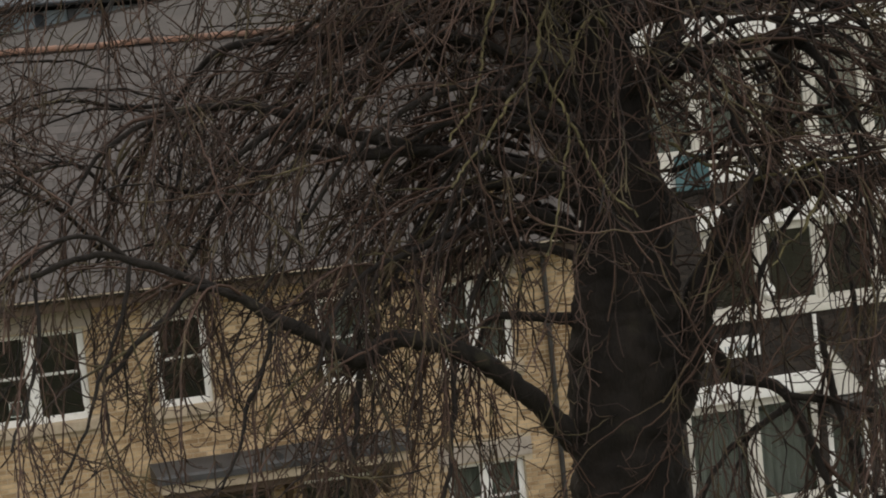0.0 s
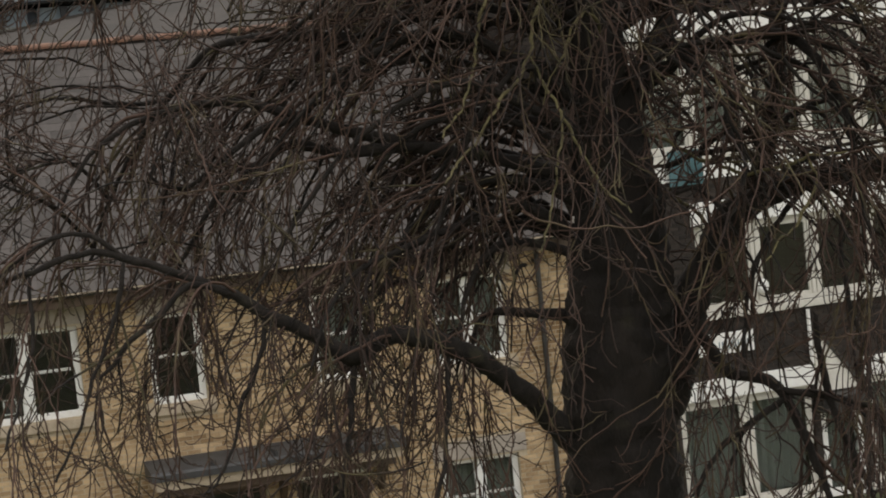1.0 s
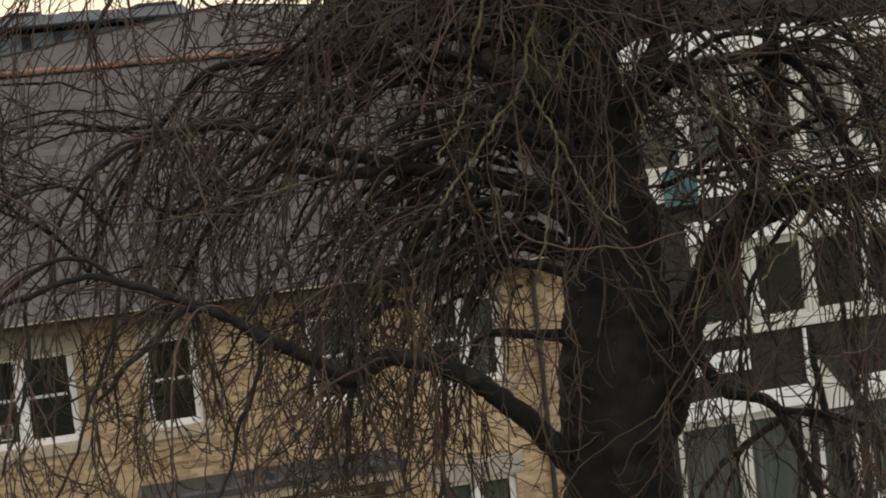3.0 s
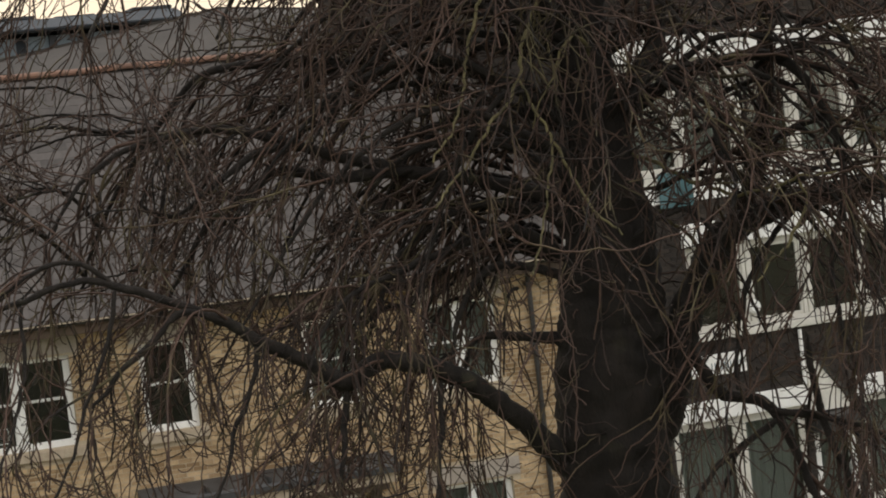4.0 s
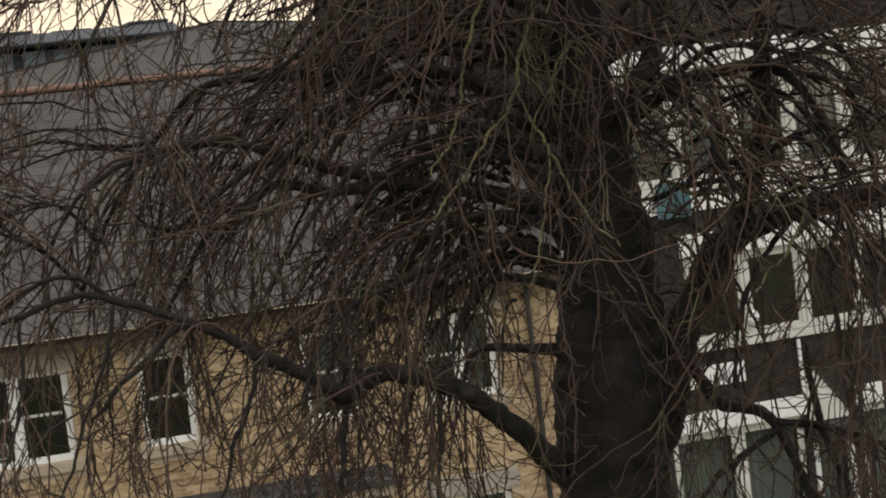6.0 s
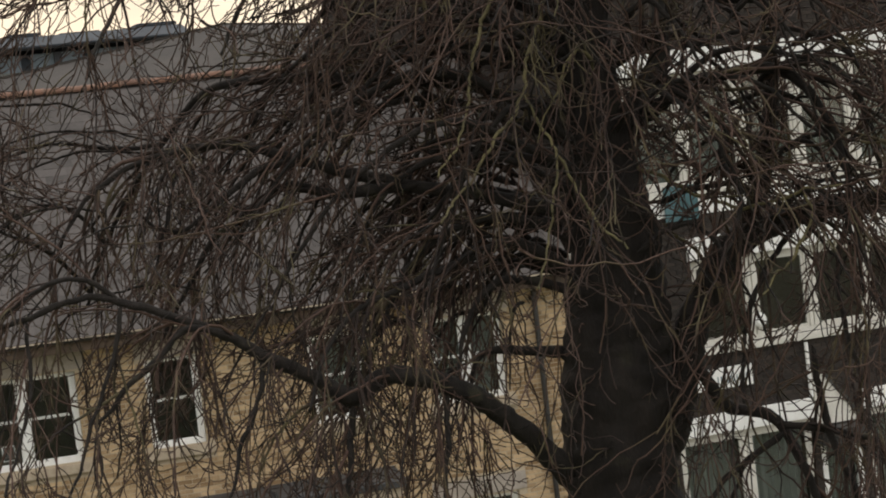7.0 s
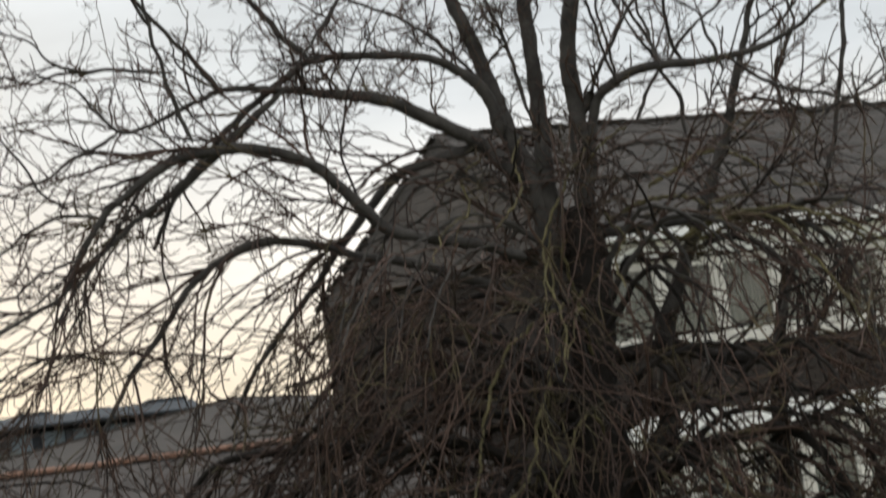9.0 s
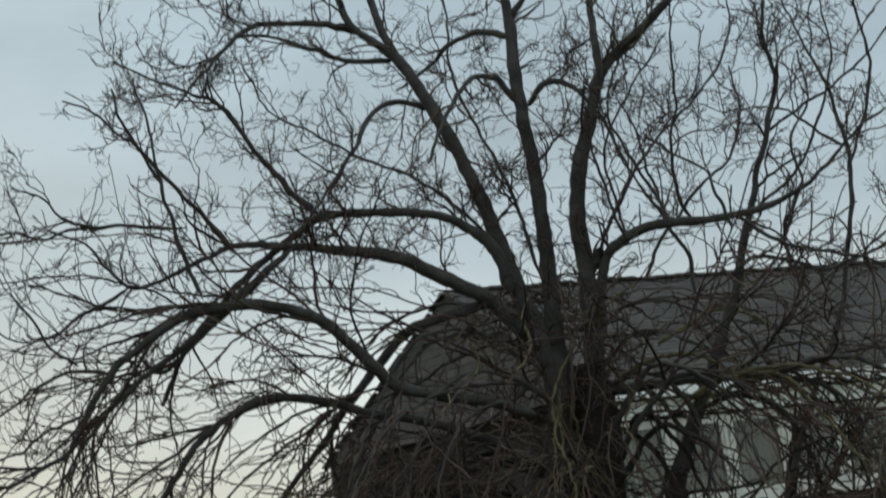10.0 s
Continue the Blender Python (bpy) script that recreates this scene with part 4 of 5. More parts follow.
grow_limb(0.60, 0.6, [(1.33, 18.00, 13.29, 0.038), (1.51, 17.93, 13.57, 0.033), (1.68, 17.82, 14.05, 0.025), (1.96, 17.70, 14.56, 0.016)])
grow_limb(0.60, 0.9, [(1.58, 18.00, 9.63, 0.125), (1.64, 17.98, 10.32, 0.104), (1.65, 17.95, 10.93, 0.092), (1.68, 17.92, 11.58, 0.083), (1.86, 17.88, 12.17, 0.070), (2.06, 17.84, 12.66, 0.062), (2.32, 17.79, 12.88, 0.052), (2.78, 17.75, 13.25, 0.045), (3.21, 17.70, 13.68, 0.029)])
grow_limb(0.60, 0.6, [(2.04, 17.75, 12.58, 0.045), (2.05, 17.88, 13.05, 0.041), (2.07, 18.07, 13.43, 0.036), (2.14, 18.30, 14.17, 0.025)])
grow_limb(0.55, 1.1, [(1.67, 18.00, 10.22, 0.063), (1.82, 17.94, 10.95, 0.054), (2.00, 17.85, 11.12, 0.054), (2.30, 17.75, 11.20, 0.049), (2.93, 17.63, 11.16, 0.041), (3.32, 17.51, 11.20, 0.032), (3.66, 17.38, 11.33, 0.022), (3.98, 17.24, 11.60, 0.016), (4.32, 17.10, 11.82, 0.012)])
grow_limb(0.30, 1.5, [(0.99, 18.00, 10.82, 0.083), (0.91, 17.97, 11.19, 0.065), (0.70, 17.93, 11.44, 0.055), (0.37, 17.87, 11.60, 0.048), (-0.03, 17.82, 11.66, 0.046), (-0.54, 17.76, 11.68, 0.043), (-0.78, 17.69, 11.56, 0.041), (-1.15, 17.62, 11.30, 0.036), (-1.47, 17.55, 11.03, 0.032), (-1.84, 17.48, 10.62, 0.025), (-2.10, 17.40, 10.16, 0.018)])
grow_limb(0.60, 1.4, [(-0.59, 17.75, 11.69, 0.032), (-0.87, 17.70, 12.01, 0.032), (-1.08, 17.62, 12.30, 0.027), (-1.25, 17.53, 12.66, 0.025), (-1.40, 17.43, 12.78, 0.018), (-1.76, 17.32, 12.93, 0.013), (-2.16, 17.20, 13.15, 0.009)])
grow_limb(0.20, 1.5, [(1.10, 18.00, 10.40, 0.092), (0.75, 17.94, 10.79, 0.079), (0.30, 17.86, 11.09, 0.070), (-0.12, 17.77, 11.28, 0.058), (-0.55, 17.67, 11.37, 0.049), (-0.93, 17.55, 11.42, 0.041), (-1.36, 17.43, 11.44, 0.030), (-1.75, 17.31, 11.29, 0.024), (-2.22, 17.18, 11.16, 0.018), (-2.50, 17.04, 11.51, 0.012), (-2.93, 16.90, 11.73, 0.008)])
grow_limb(0.50, 0.6, [(-1.33, 17.40, 11.43, 0.027), (-1.60, 17.28, 11.76, 0.024), (-1.83, 17.12, 12.08, 0.020), (-2.07, 16.92, 12.43, 0.017), (-2.13, 16.70, 12.75, 0.011)])
grow_limb(0.40, 0.7, [(-1.62, 17.10, 10.96, 0.022), (-1.75, 17.05, 11.41, 0.022), (-1.85, 16.98, 11.94, 0.017), (-1.88, 16.89, 12.42, 0.013), (-1.96, 16.80, 12.85, 0.009)])
grow_limb(-0.22, 1.0, [(1.03, 17.70, 9.69, 0.053), (0.62, 17.66, 9.86, 0.053), (0.20, 17.61, 9.97, 0.053), (-0.10, 17.55, 10.07, 0.057), (-0.29, 17.48, 10.27, 0.059), (-0.48, 17.41, 10.51, 0.061), (-0.71, 17.34, 10.71, 0.056), (-1.07, 17.25, 10.85, 0.054), (-1.44, 17.17, 10.88, 0.056), (-1.82, 17.08, 10.82, 0.049), (-2.11, 16.99, 10.65, 0.041), (-2.40, 16.90, 10.41, 0.035), (-2.65, 16.80, 10.06, 0.029), (-2.80, 16.70, 9.79, 0.025), (-3.16, 16.60, 9.60, 0.019), (-3.46, 16.50, 9.54, 0.015)])
grow_limb(-0.22, 1.0, [(-0.83, 17.45, 11.37, 0.031), (-1.25, 17.39, 11.06, 0.049), (-1.51, 17.29, 10.84, 0.045), (-1.91, 17.19, 10.54, 0.031), (-2.25, 17.07, 10.32, 0.024), (-2.59, 16.94, 9.98, 0.020), (-2.88, 16.80, 9.59, 0.013)])
grow_limb(-0.30, 0.6, [(-1.51, 17.25, 10.83, 0.022), (-1.98, 17.21, 10.43, 0.020), (-2.20, 17.16, 10.52, 0.015), (-2.35, 17.10, 10.53, 0.011)])
grow_limb(-0.22, 1.0, [(0.91, 18.00, 9.43, 0.060), (0.12, 17.95, 9.78, 0.051), (-0.40, 17.87, 9.93, 0.048), (-0.77, 17.78, 10.07, 0.048), (-1.19, 17.69, 10.15, 0.046), (-1.54, 17.58, 10.03, 0.041), (-1.84, 17.47, 9.80, 0.036), (-2.15, 17.35, 9.40, 0.029), (-2.51, 17.23, 8.95, 0.022), (-2.73, 17.10, 8.49, 0.015)])
grow_limb(-0.22, 1.0, [(0.75, 18.00, 10.75, 0.060), (0.39, 18.04, 10.71, 0.056), (0.03, 18.10, 10.62, 0.051), (-0.31, 18.17, 10.32, 0.047), (-0.66, 18.24, 9.97, 0.038), (-1.02, 18.32, 9.58, 0.031), (-1.43, 18.41, 9.14, 0.024), (-1.74, 18.50, 8.65, 0.017)])
grow_limb(0.50, 1.1, [(1.60, 18.10, 7.15, 0.135), (1.82, 18.06, 7.72, 0.122), (2.06, 18.03, 8.16, 0.110), (2.14, 18.00, 8.90, 0.098), (2.47, 17.98, 9.61, 0.070), (2.72, 17.96, 10.12, 0.059), (2.92, 17.93, 10.54, 0.050), (3.08, 17.89, 11.02, 0.041), (3.28, 17.86, 11.55, 0.033), (3.45, 17.82, 11.99, 0.028), (3.56, 17.78, 12.38, 0.022), (3.53, 17.74, 12.79, 0.020), (3.58, 17.69, 13.20, 0.016), (3.50, 17.65, 13.67, 0.015), (3.65, 17.60, 14.12, 0.011)])
grow_limb(0.20, 1.1, [(2.93, 17.80, 10.72, 0.024), (3.15, 17.85, 10.82, 0.024), (3.46, 17.92, 10.77, 0.023), (3.80, 18.01, 10.66, 0.021), (4.35, 18.10, 10.84, 0.016), (4.83, 18.20, 11.06, 0.011)])
grow_limb(0.20, 1.1, [(2.99, 17.40, 11.10, 0.024), (3.29, 17.42, 10.86, 0.022), (3.61, 17.44, 10.72, 0.018), (4.04, 17.47, 10.60, 0.015), (4.39, 17.50, 10.35, 0.010)])
grow_limb(0.50, 0.7, [(3.05, 18.00, 8.64, 0.033), (3.47, 18.06, 9.58, 0.031), (3.85, 18.14, 10.25, 0.028), (4.09, 18.23, 11.06, 0.025), (4.22, 18.34, 11.81, 0.023), (4.15, 18.45, 12.45, 0.017), (3.97, 18.57, 13.12, 0.011), (3.88, 18.70, 13.74, 0.009)])
grow_limb(-0.30, 1.1, [(1.80, 18.00, 7.62, 0.079), (2.13, 17.93, 7.83, 0.060), (2.49, 17.82, 7.93, 0.050), (2.95, 17.70, 7.94, 0.050), (3.20, 17.57, 7.74, 0.038), (3.37, 17.42, 7.31, 0.029), (3.43, 17.26, 6.70, 0.022), (3.40, 17.10, 5.96, 0.015)])
grow_limb(-0.20, 0.7, [(2.61, 18.20, 6.46, 0.084), (2.85, 18.21, 6.98, 0.080), (3.00, 18.23, 7.56, 0.075), (3.03, 18.25, 8.05, 0.075), (3.14, 18.27, 8.68, 0.061), (3.33, 18.30, 9.35, 0.047)])
grow_limb(-0.40, 1.1, [(1.98, 18.00, 5.59, 0.051), (2.15, 17.95, 5.33, 0.055), (2.31, 17.88, 5.09, 0.055), (2.59, 17.80, 5.01, 0.050), (2.73, 17.71, 4.84, 0.046), (2.83, 17.61, 4.57, 0.039), (2.93, 17.51, 4.24, 0.032), (3.02, 17.40, 3.86, 0.022)])
grow_limb(-0.25, 0.8, [(1.58, 18.00, 8.74, 0.079), (2.12, 17.91, 8.78, 0.067), (2.57, 17.79, 8.61, 0.058), (2.98, 17.64, 8.56, 0.046), (3.35, 17.48, 8.64, 0.029), (3.71, 17.30, 8.38, 0.017)])
grow_limb(-0.30, 0.8, [(1.65, 18.00, 9.83, 0.067), (2.14, 17.89, 9.84, 0.047), (2.66, 17.73, 9.79, 0.043), (3.22, 17.54, 9.78, 0.038), (3.66, 17.33, 9.78, 0.027), (4.00, 17.10, 9.55, 0.019)])
grow_limb(-0.40, 1.0, [(2.94, 17.60, 7.93, 0.032), (3.35, 17.50, 7.93, 0.027), (3.62, 17.36, 7.57, 0.022), (3.70, 17.19, 6.77, 0.015), (3.63, 17.00, 5.85, 0.011)])
grow_limb(0.10, 1.0, [(1.28, 18.00, 12.52, 0.037), (1.13, 17.90, 12.74, 0.035), (0.96, 17.76, 12.76, 0.030), (0.78, 17.59, 12.58, 0.025), (0.59, 17.40, 12.29, 0.020), (0.41, 17.20, 11.89, 0.013)])
grow_limb(0.40, 1.0, [(1.32, 18.00, 13.13, 0.035), (1.06, 18.10, 13.27, 0.033), (0.79, 18.24, 13.23, 0.026), (0.51, 18.41, 13.05, 0.019), (0.23, 18.60, 12.98, 0.012)])
grow_limb(0.10, 1.0, [(1.38, 18.00, 12.49, 0.035), (1.55, 17.93, 12.65, 0.032), (1.72, 17.82, 12.61, 0.028), (1.86, 17.69, 12.41, 0.023), (2.00, 17.55, 12.09, 0.018), (2.10, 17.40, 11.70, 0.011)])
grow_limb(0.40, 1.1, [(-0.01, 18.50, 13.54, 0.038), (-0.41, 18.36, 13.66, 0.035), (-0.82, 18.17, 13.64, 0.030), (-1.12, 17.93, 13.48, 0.025), (-1.42, 17.68, 13.12, 0.018), (-1.70, 17.40, 12.74, 0.011)])
grow_limb(0.40, 1.1, [(0.27, 18.45, 13.22, 0.031), (-0.15, 18.52, 13.30, 0.029), (-0.45, 18.63, 13.46, 0.024), (-0.86, 18.76, 13.71, 0.019), (-1.29, 18.90, 13.79, 0.012)])
grow_limb(0.20, 1.1, [(0.51, 18.40, 12.69, 0.033), (0.24, 18.26, 12.78, 0.031), (-0.01, 18.07, 12.62, 0.028), (-0.25, 17.83, 12.22, 0.023), (-0.49, 17.58, 11.85, 0.018), (-0.71, 17.30, 11.52, 0.011)])
grow_limb(0.50, 0.8, [(2.65, 17.90, 11.21, 0.021), (2.55, 17.81, 11.46, 0.018), (2.54, 17.69, 11.82, 0.016), (2.62, 17.54, 12.23, 0.014), (2.65, 17.38, 12.80, 0.011), (2.74, 17.20, 13.35, 0.009)])
grow_limb(0.50, 0.8, [(2.46, 17.80, 11.19, 0.021), (2.33, 17.90, 11.59, 0.018), (2.16, 18.04, 12.07, 0.016), (2.10, 18.21, 12.39, 0.014), (2.26, 18.40, 12.86, 0.011), (2.55, 18.60, 13.21, 0.008)])
grow_limb(0.50, 0.7, [(2.07, 18.00, 11.16, 0.016), (2.01, 17.85, 11.52, 0.014), (1.96, 17.63, 11.94, 0.012), (2.26, 17.38, 12.39, 0.011), (2.58, 17.10, 12.72, 0.008)])
grow_limb(0.50, 0.6, [(4.21, 18.40, 11.61, 0.019), (4.44, 18.37, 12.11, 0.018), (4.56, 18.32, 12.57, 0.016), (4.50, 18.26, 13.16, 0.013), (4.48, 18.20, 13.69, 0.010)])
grow_limb(0.40, 0.6, [(4.26, 18.50, 11.85, 0.020), (3.95, 18.34, 12.01, 0.016), (3.72, 18.09, 12.13, 0.013), (3.37, 17.81, 12.15, 0.011), (3.01, 17.50, 12.06, 0.008)])
grow_limb(0.50, 0.6, [(3.43, 18.10, 11.96, 0.017), (3.80, 17.97, 12.14, 0.016), (4.09, 17.78, 12.25, 0.014), (4.39, 17.55, 12.46, 0.011), (4.64, 17.30, 12.71, 0.008)])
grow_limb(0.50, 0.6, [(3.23, 18.00, 11.28, 0.017), (3.62, 17.80, 11.54, 0.016), (3.83, 17.51, 11.90, 0.014), (3.95, 17.17, 12.35, 0.011), (3.86, 16.80, 12.75, 0.008)])
grow_limb(0.50, 0.6, [(1.66, 18.00, 10.83, 0.022), (2.16, 18.12, 11.67, 0.019), (2.50, 18.30, 12.09, 0.016), (3.08, 18.51, 12.62, 0.015), (3.41, 18.75, 13.14, 0.012), (3.49, 19.00, 13.78, 0.008)])
grow_limb(0.50, 0.8, [(1.27, 18.00, 10.89, 0.022), (1.11, 18.15, 11.82, 0.019), (0.94, 18.36, 12.38, 0.016), (0.77, 18.62, 13.08, 0.015), (0.81, 18.90, 13.72, 0.012), (0.73, 19.20, 14.36, 0.008)])
grow_limb(0.40, 1.0, [(0.93, 18.00, 11.29, 0.019), (0.41, 18.14, 11.92, 0.018), (-0.07, 18.33, 12.25, 0.016), (-0.55, 18.57, 12.64, 0.013), (-0.95, 18.82, 12.99, 0.010), (-1.18, 19.10, 13.55, 0.008)])
grow_limb(0.50, 1.0, [(2.03, 17.70, 11.10, 0.018), (1.95, 17.63, 11.38, 0.016), (1.86, 17.54, 11.67, 0.014), (1.82, 17.42, 11.90, 0.011), (1.90, 17.30, 12.21, 0.009)])
grow_limb(0.50, 1.0, [(2.40, 17.55, 11.14, 0.018), (2.36, 17.67, 11.43, 0.016), (2.31, 17.85, 11.84, 0.014), (2.31, 18.07, 12.16, 0.012), (2.21, 18.30, 12.56, 0.009)])
grow_limb(0.50, 1.0, [(2.63, 18.30, 10.65, 0.024), (2.62, 18.36, 11.03, 0.021), (2.49, 18.45, 11.39, 0.019), (2.32, 18.56, 11.78, 0.014), (2.21, 18.67, 12.07, 0.012), (2.17, 18.80, 12.44, 0.010)])
grow_limb(0.50, 1.0, [(2.90, 17.40, 11.01, 0.018), (2.83, 17.42, 11.30, 0.016), (2.76, 17.44, 11.55, 0.013), (2.47, 17.47, 11.77, 0.011), (2.30, 17.50, 11.96, 0.009)])
grow_limb(0.50, 1.0, [(2.20, 18.40, 10.84, 0.021), (2.46, 18.46, 11.23, 0.019), (2.88, 18.55, 11.68, 0.017), (3.19, 18.66, 11.93, 0.014), (3.39, 18.77, 12.37, 0.012), (3.38, 18.90, 12.86, 0.010)])
grow_limb(0.50, 1.0, [(3.57, 18.60, 10.79, 0.022), (3.60, 18.66, 11.23, 0.019), (3.84, 18.75, 11.59, 0.017), (3.83, 18.86, 12.06, 0.015), (4.09, 18.97, 12.50, 0.012), (4.08, 19.10, 12.99, 0.010)])
grow_limb(-0.35, 1.1, [(1.20, 18.00, 10.08, 0.028), (1.02, 17.95, 10.20, 0.028), (0.70, 17.88, 10.44, 0.023), (0.36, 17.80, 10.47, 0.021), (0.04, 17.70, 10.30, 0.016), (-0.20, 17.61, 9.92, 0.012), (-0.40, 17.50, 9.46, 0.008)])
grow_limb(-0.40, 1.1, [(1.26, 18.00, 9.78, 0.028), (1.03, 17.91, 9.95, 0.028), (0.75, 17.78, 10.11, 0.022), (0.46, 17.63, 10.11, 0.019), (0.19, 17.47, 9.90, 0.015), (-0.01, 17.29, 9.52, 0.011), (-0.15, 17.10, 9.10, 0.008)])
grow_limb(-0.30, 1.1, [(1.18, 18.00, 10.59, 0.025), (0.70, 18.06, 10.75, 0.022), (0.36, 18.15, 10.84, 0.020), (-0.00, 18.26, 10.80, 0.017), (-0.33, 18.37, 10.61, 0.013), (-0.64, 18.50, 10.26, 0.009)])
grow_limb(-0.60, 1.1, [(1.27, 18.00, 9.53, 0.025), (1.09, 17.84, 9.68, 0.025), (0.76, 17.60, 9.82, 0.020), (0.45, 17.33, 9.70, 0.016), (0.21, 17.03, 9.37, 0.012), (0.06, 16.70, 8.94, 0.008)])
grow_limb(-0.30, 0.7, [(1.64, 18.00, 10.02, 0.018), (2.02, 17.85, 10.30, 0.016), (2.37, 17.63, 10.16, 0.012), (2.63, 17.38, 9.84, 0.010), (2.75, 17.10, 9.35, 0.008)])
grow_limb(-0.30, 0.7, [(1.64, 18.00, 10.33, 0.018), (1.91, 17.93, 10.53, 0.016), (2.30, 17.82, 10.53, 0.014), (2.69, 17.69, 10.28, 0.011), (2.95, 17.55, 9.87, 0.008), (3.03, 17.40, 9.35, 0.008)])
grow_limb(-0.25, 0.7, [(1.74, 18.00, 10.31, 0.018), (2.29, 18.10, 10.30, 0.014), (2.92, 18.24, 10.34, 0.012), (3.44, 18.41, 10.20, 0.010), (3.81, 18.60, 9.82, 0.008)])
grow_limb(-0.30, 0.7, [(2.87, 18.00, 10.21, 0.014), (3.22, 17.92, 10.30, 0.012), (3.56, 17.80, 10.08, 0.010), (3.81, 17.66, 9.67, 0.008), (3.88, 17.50, 9.15, 0.008)])
grow_limb(-0.50, 0.9, [(2.71, 17.65, 4.86, 0.034), (2.43, 17.59, 4.69, 0.029), (2.13, 17.51, 4.51, 0.025), (1.90, 17.41, 4.21, 0.018), (1.79, 17.30, 3.91, 0.011)])
grow_limb(-0.50, 1.1, [(3.05, 17.80, 5.55, 0.023), (3.06, 17.71, 5.17, 0.032), (3.09, 17.59, 4.79, 0.032), (3.17, 17.44, 4.47, 0.029), (3.30, 17.28, 4.10, 0.022), (3.37, 17.10, 3.74, 0.015)])
grow_limb(-0.50, 0.8, [(2.66, 17.70, 4.92, 0.032), (2.91, 17.67, 4.87, 0.034), (3.24, 17.62, 4.78, 0.029), (3.50, 17.56, 4.68, 0.020), (3.80, 17.50, 4.40, 0.014)])
grow_limb(-0.60, 1.1, [(3.18, 18.25, 6.65, 0.028), (2.87, 18.08, 6.34, 0.026), (2.60, 17.82, 5.99, 0.023), (2.43, 17.53, 5.59, 0.018), (2.32, 17.20, 5.21, 0.013)])
grow_limb(-0.60, 1.1, [(3.63, 18.30, 6.65, 0.028), (3.40, 18.07, 6.19, 0.026), (3.34, 17.73, 5.72, 0.023), (3.37, 17.34, 5.28, 0.018), (3.29, 16.90, 4.87, 0.013)])
grow_limb(-0.50, 1.3, [(2.65, 17.80, 7.58, 0.028), (2.45, 17.64, 7.26, 0.027), (2.53, 17.39, 6.93, 0.022), (2.41, 17.11, 6.62, 0.018), (2.21, 16.80, 6.37, 0.013)])
grow_limb(-0.50, 1.1, [(1.17, 18.00, 10.19, 0.019), (0.80, 17.90, 10.43, 0.021), (0.42, 17.76, 10.53, 0.019), (0.06, 17.59, 10.43, 0.016), (-0.22, 17.41, 10.05, 0.013), (-0.47, 17.21, 9.58, 0.011), (-0.66, 17.00, 9.11, 0.008)])
grow_limb(-0.50, 1.1, [(1.22, 18.00, 9.88, 0.019), (0.84, 17.83, 10.01, 0.019), (0.39, 17.57, 9.99, 0.018), (-0.06, 17.28, 9.81, 0.016), (-0.38, 16.95, 9.49, 0.012), (-0.60, 16.60, 9.07, 0.008)])
grow_limb(-0.40, 1.1, [(1.21, 18.00, 10.13, 0.019), (0.81, 17.91, 9.83, 0.019), (0.44, 17.79, 9.62, 0.016), (0.09, 17.64, 9.55, 0.014), (-0.23, 17.48, 9.33, 0.011), (-0.45, 17.30, 9.02, 0.008)])
grow_limb(-0.40, 1.1, [(0.90, 18.00, 10.43, 0.019), (0.39, 18.09, 10.31, 0.018), (-0.04, 18.21, 10.14, 0.017), (-0.41, 18.36, 10.06, 0.014), (-0.70, 18.52, 9.81, 0.011), (-0.91, 18.70, 9.45, 0.008)])
grow_limb(-0.50, 0.6, [(1.61, 18.00, 9.83, 0.019), (1.97, 17.85, 9.96, 0.021), (2.25, 17.64, 9.74, 0.019), (2.36, 17.38, 9.35, 0.016), (2.35, 17.10, 8.94, 0.012), (2.29, 16.80, 8.51, 0.009)])
grow_limb(-0.50, 0.9, [(2.44, 17.80, 9.54, 0.023), (2.74, 17.73, 9.63, 0.026), (3.04, 17.62, 9.48, 0.025), (3.24, 17.49, 9.10, 0.019), (3.28, 17.35, 8.65, 0.015), (3.28, 17.20, 8.26, 0.010)])
grow_limb(-0.50, 0.9, [(2.81, 17.80, 10.33, 0.020), (3.15, 17.69, 9.77, 0.023), (3.43, 17.53, 9.61, 0.023), (3.67, 17.34, 9.26, 0.019), (3.74, 17.13, 8.80, 0.014), (3.70, 16.90, 8.36, 0.009)])
grow_limb(-0.50, 0.6, [(1.76, 18.00, 9.51, 0.023), (2.01, 17.90, 9.26, 0.027), (2.10, 17.76, 8.99, 0.023), (2.12, 17.59, 8.64, 0.018), (2.08, 17.40, 8.25, 0.011)])
grow_limb(-0.90, 0.9, [(1.26, 18.00, 6.60, 0.056), (0.80, 17.90, 6.89, 0.046), (0.31, 17.76, 6.95, 0.037), (-0.09, 17.59, 6.80, 0.029), (-0.40, 17.40, 6.51, 0.022), (-0.58, 17.20, 6.16, 0.016)])
grow_limb(-0.90, 0.7, [(1.22, 18.00, 6.16, 0.046), (0.84, 17.89, 6.35, 0.041), (0.45, 17.73, 6.40, 0.034), (0.19, 17.54, 6.20, 0.025), (0.06, 17.33, 5.89, 0.018), (-0.02, 17.10, 5.59, 0.011)])
grow_limb(-0.90, 1.0, [(1.32, 18.00, 7.23, 0.056), (0.85, 17.94, 7.42, 0.042), (0.37, 17.85, 7.50, 0.034), (-0.12, 17.74, 7.47, 0.027), (-0.48, 17.63, 7.22, 0.020), (-0.71, 17.50, 6.82, 0.014)])
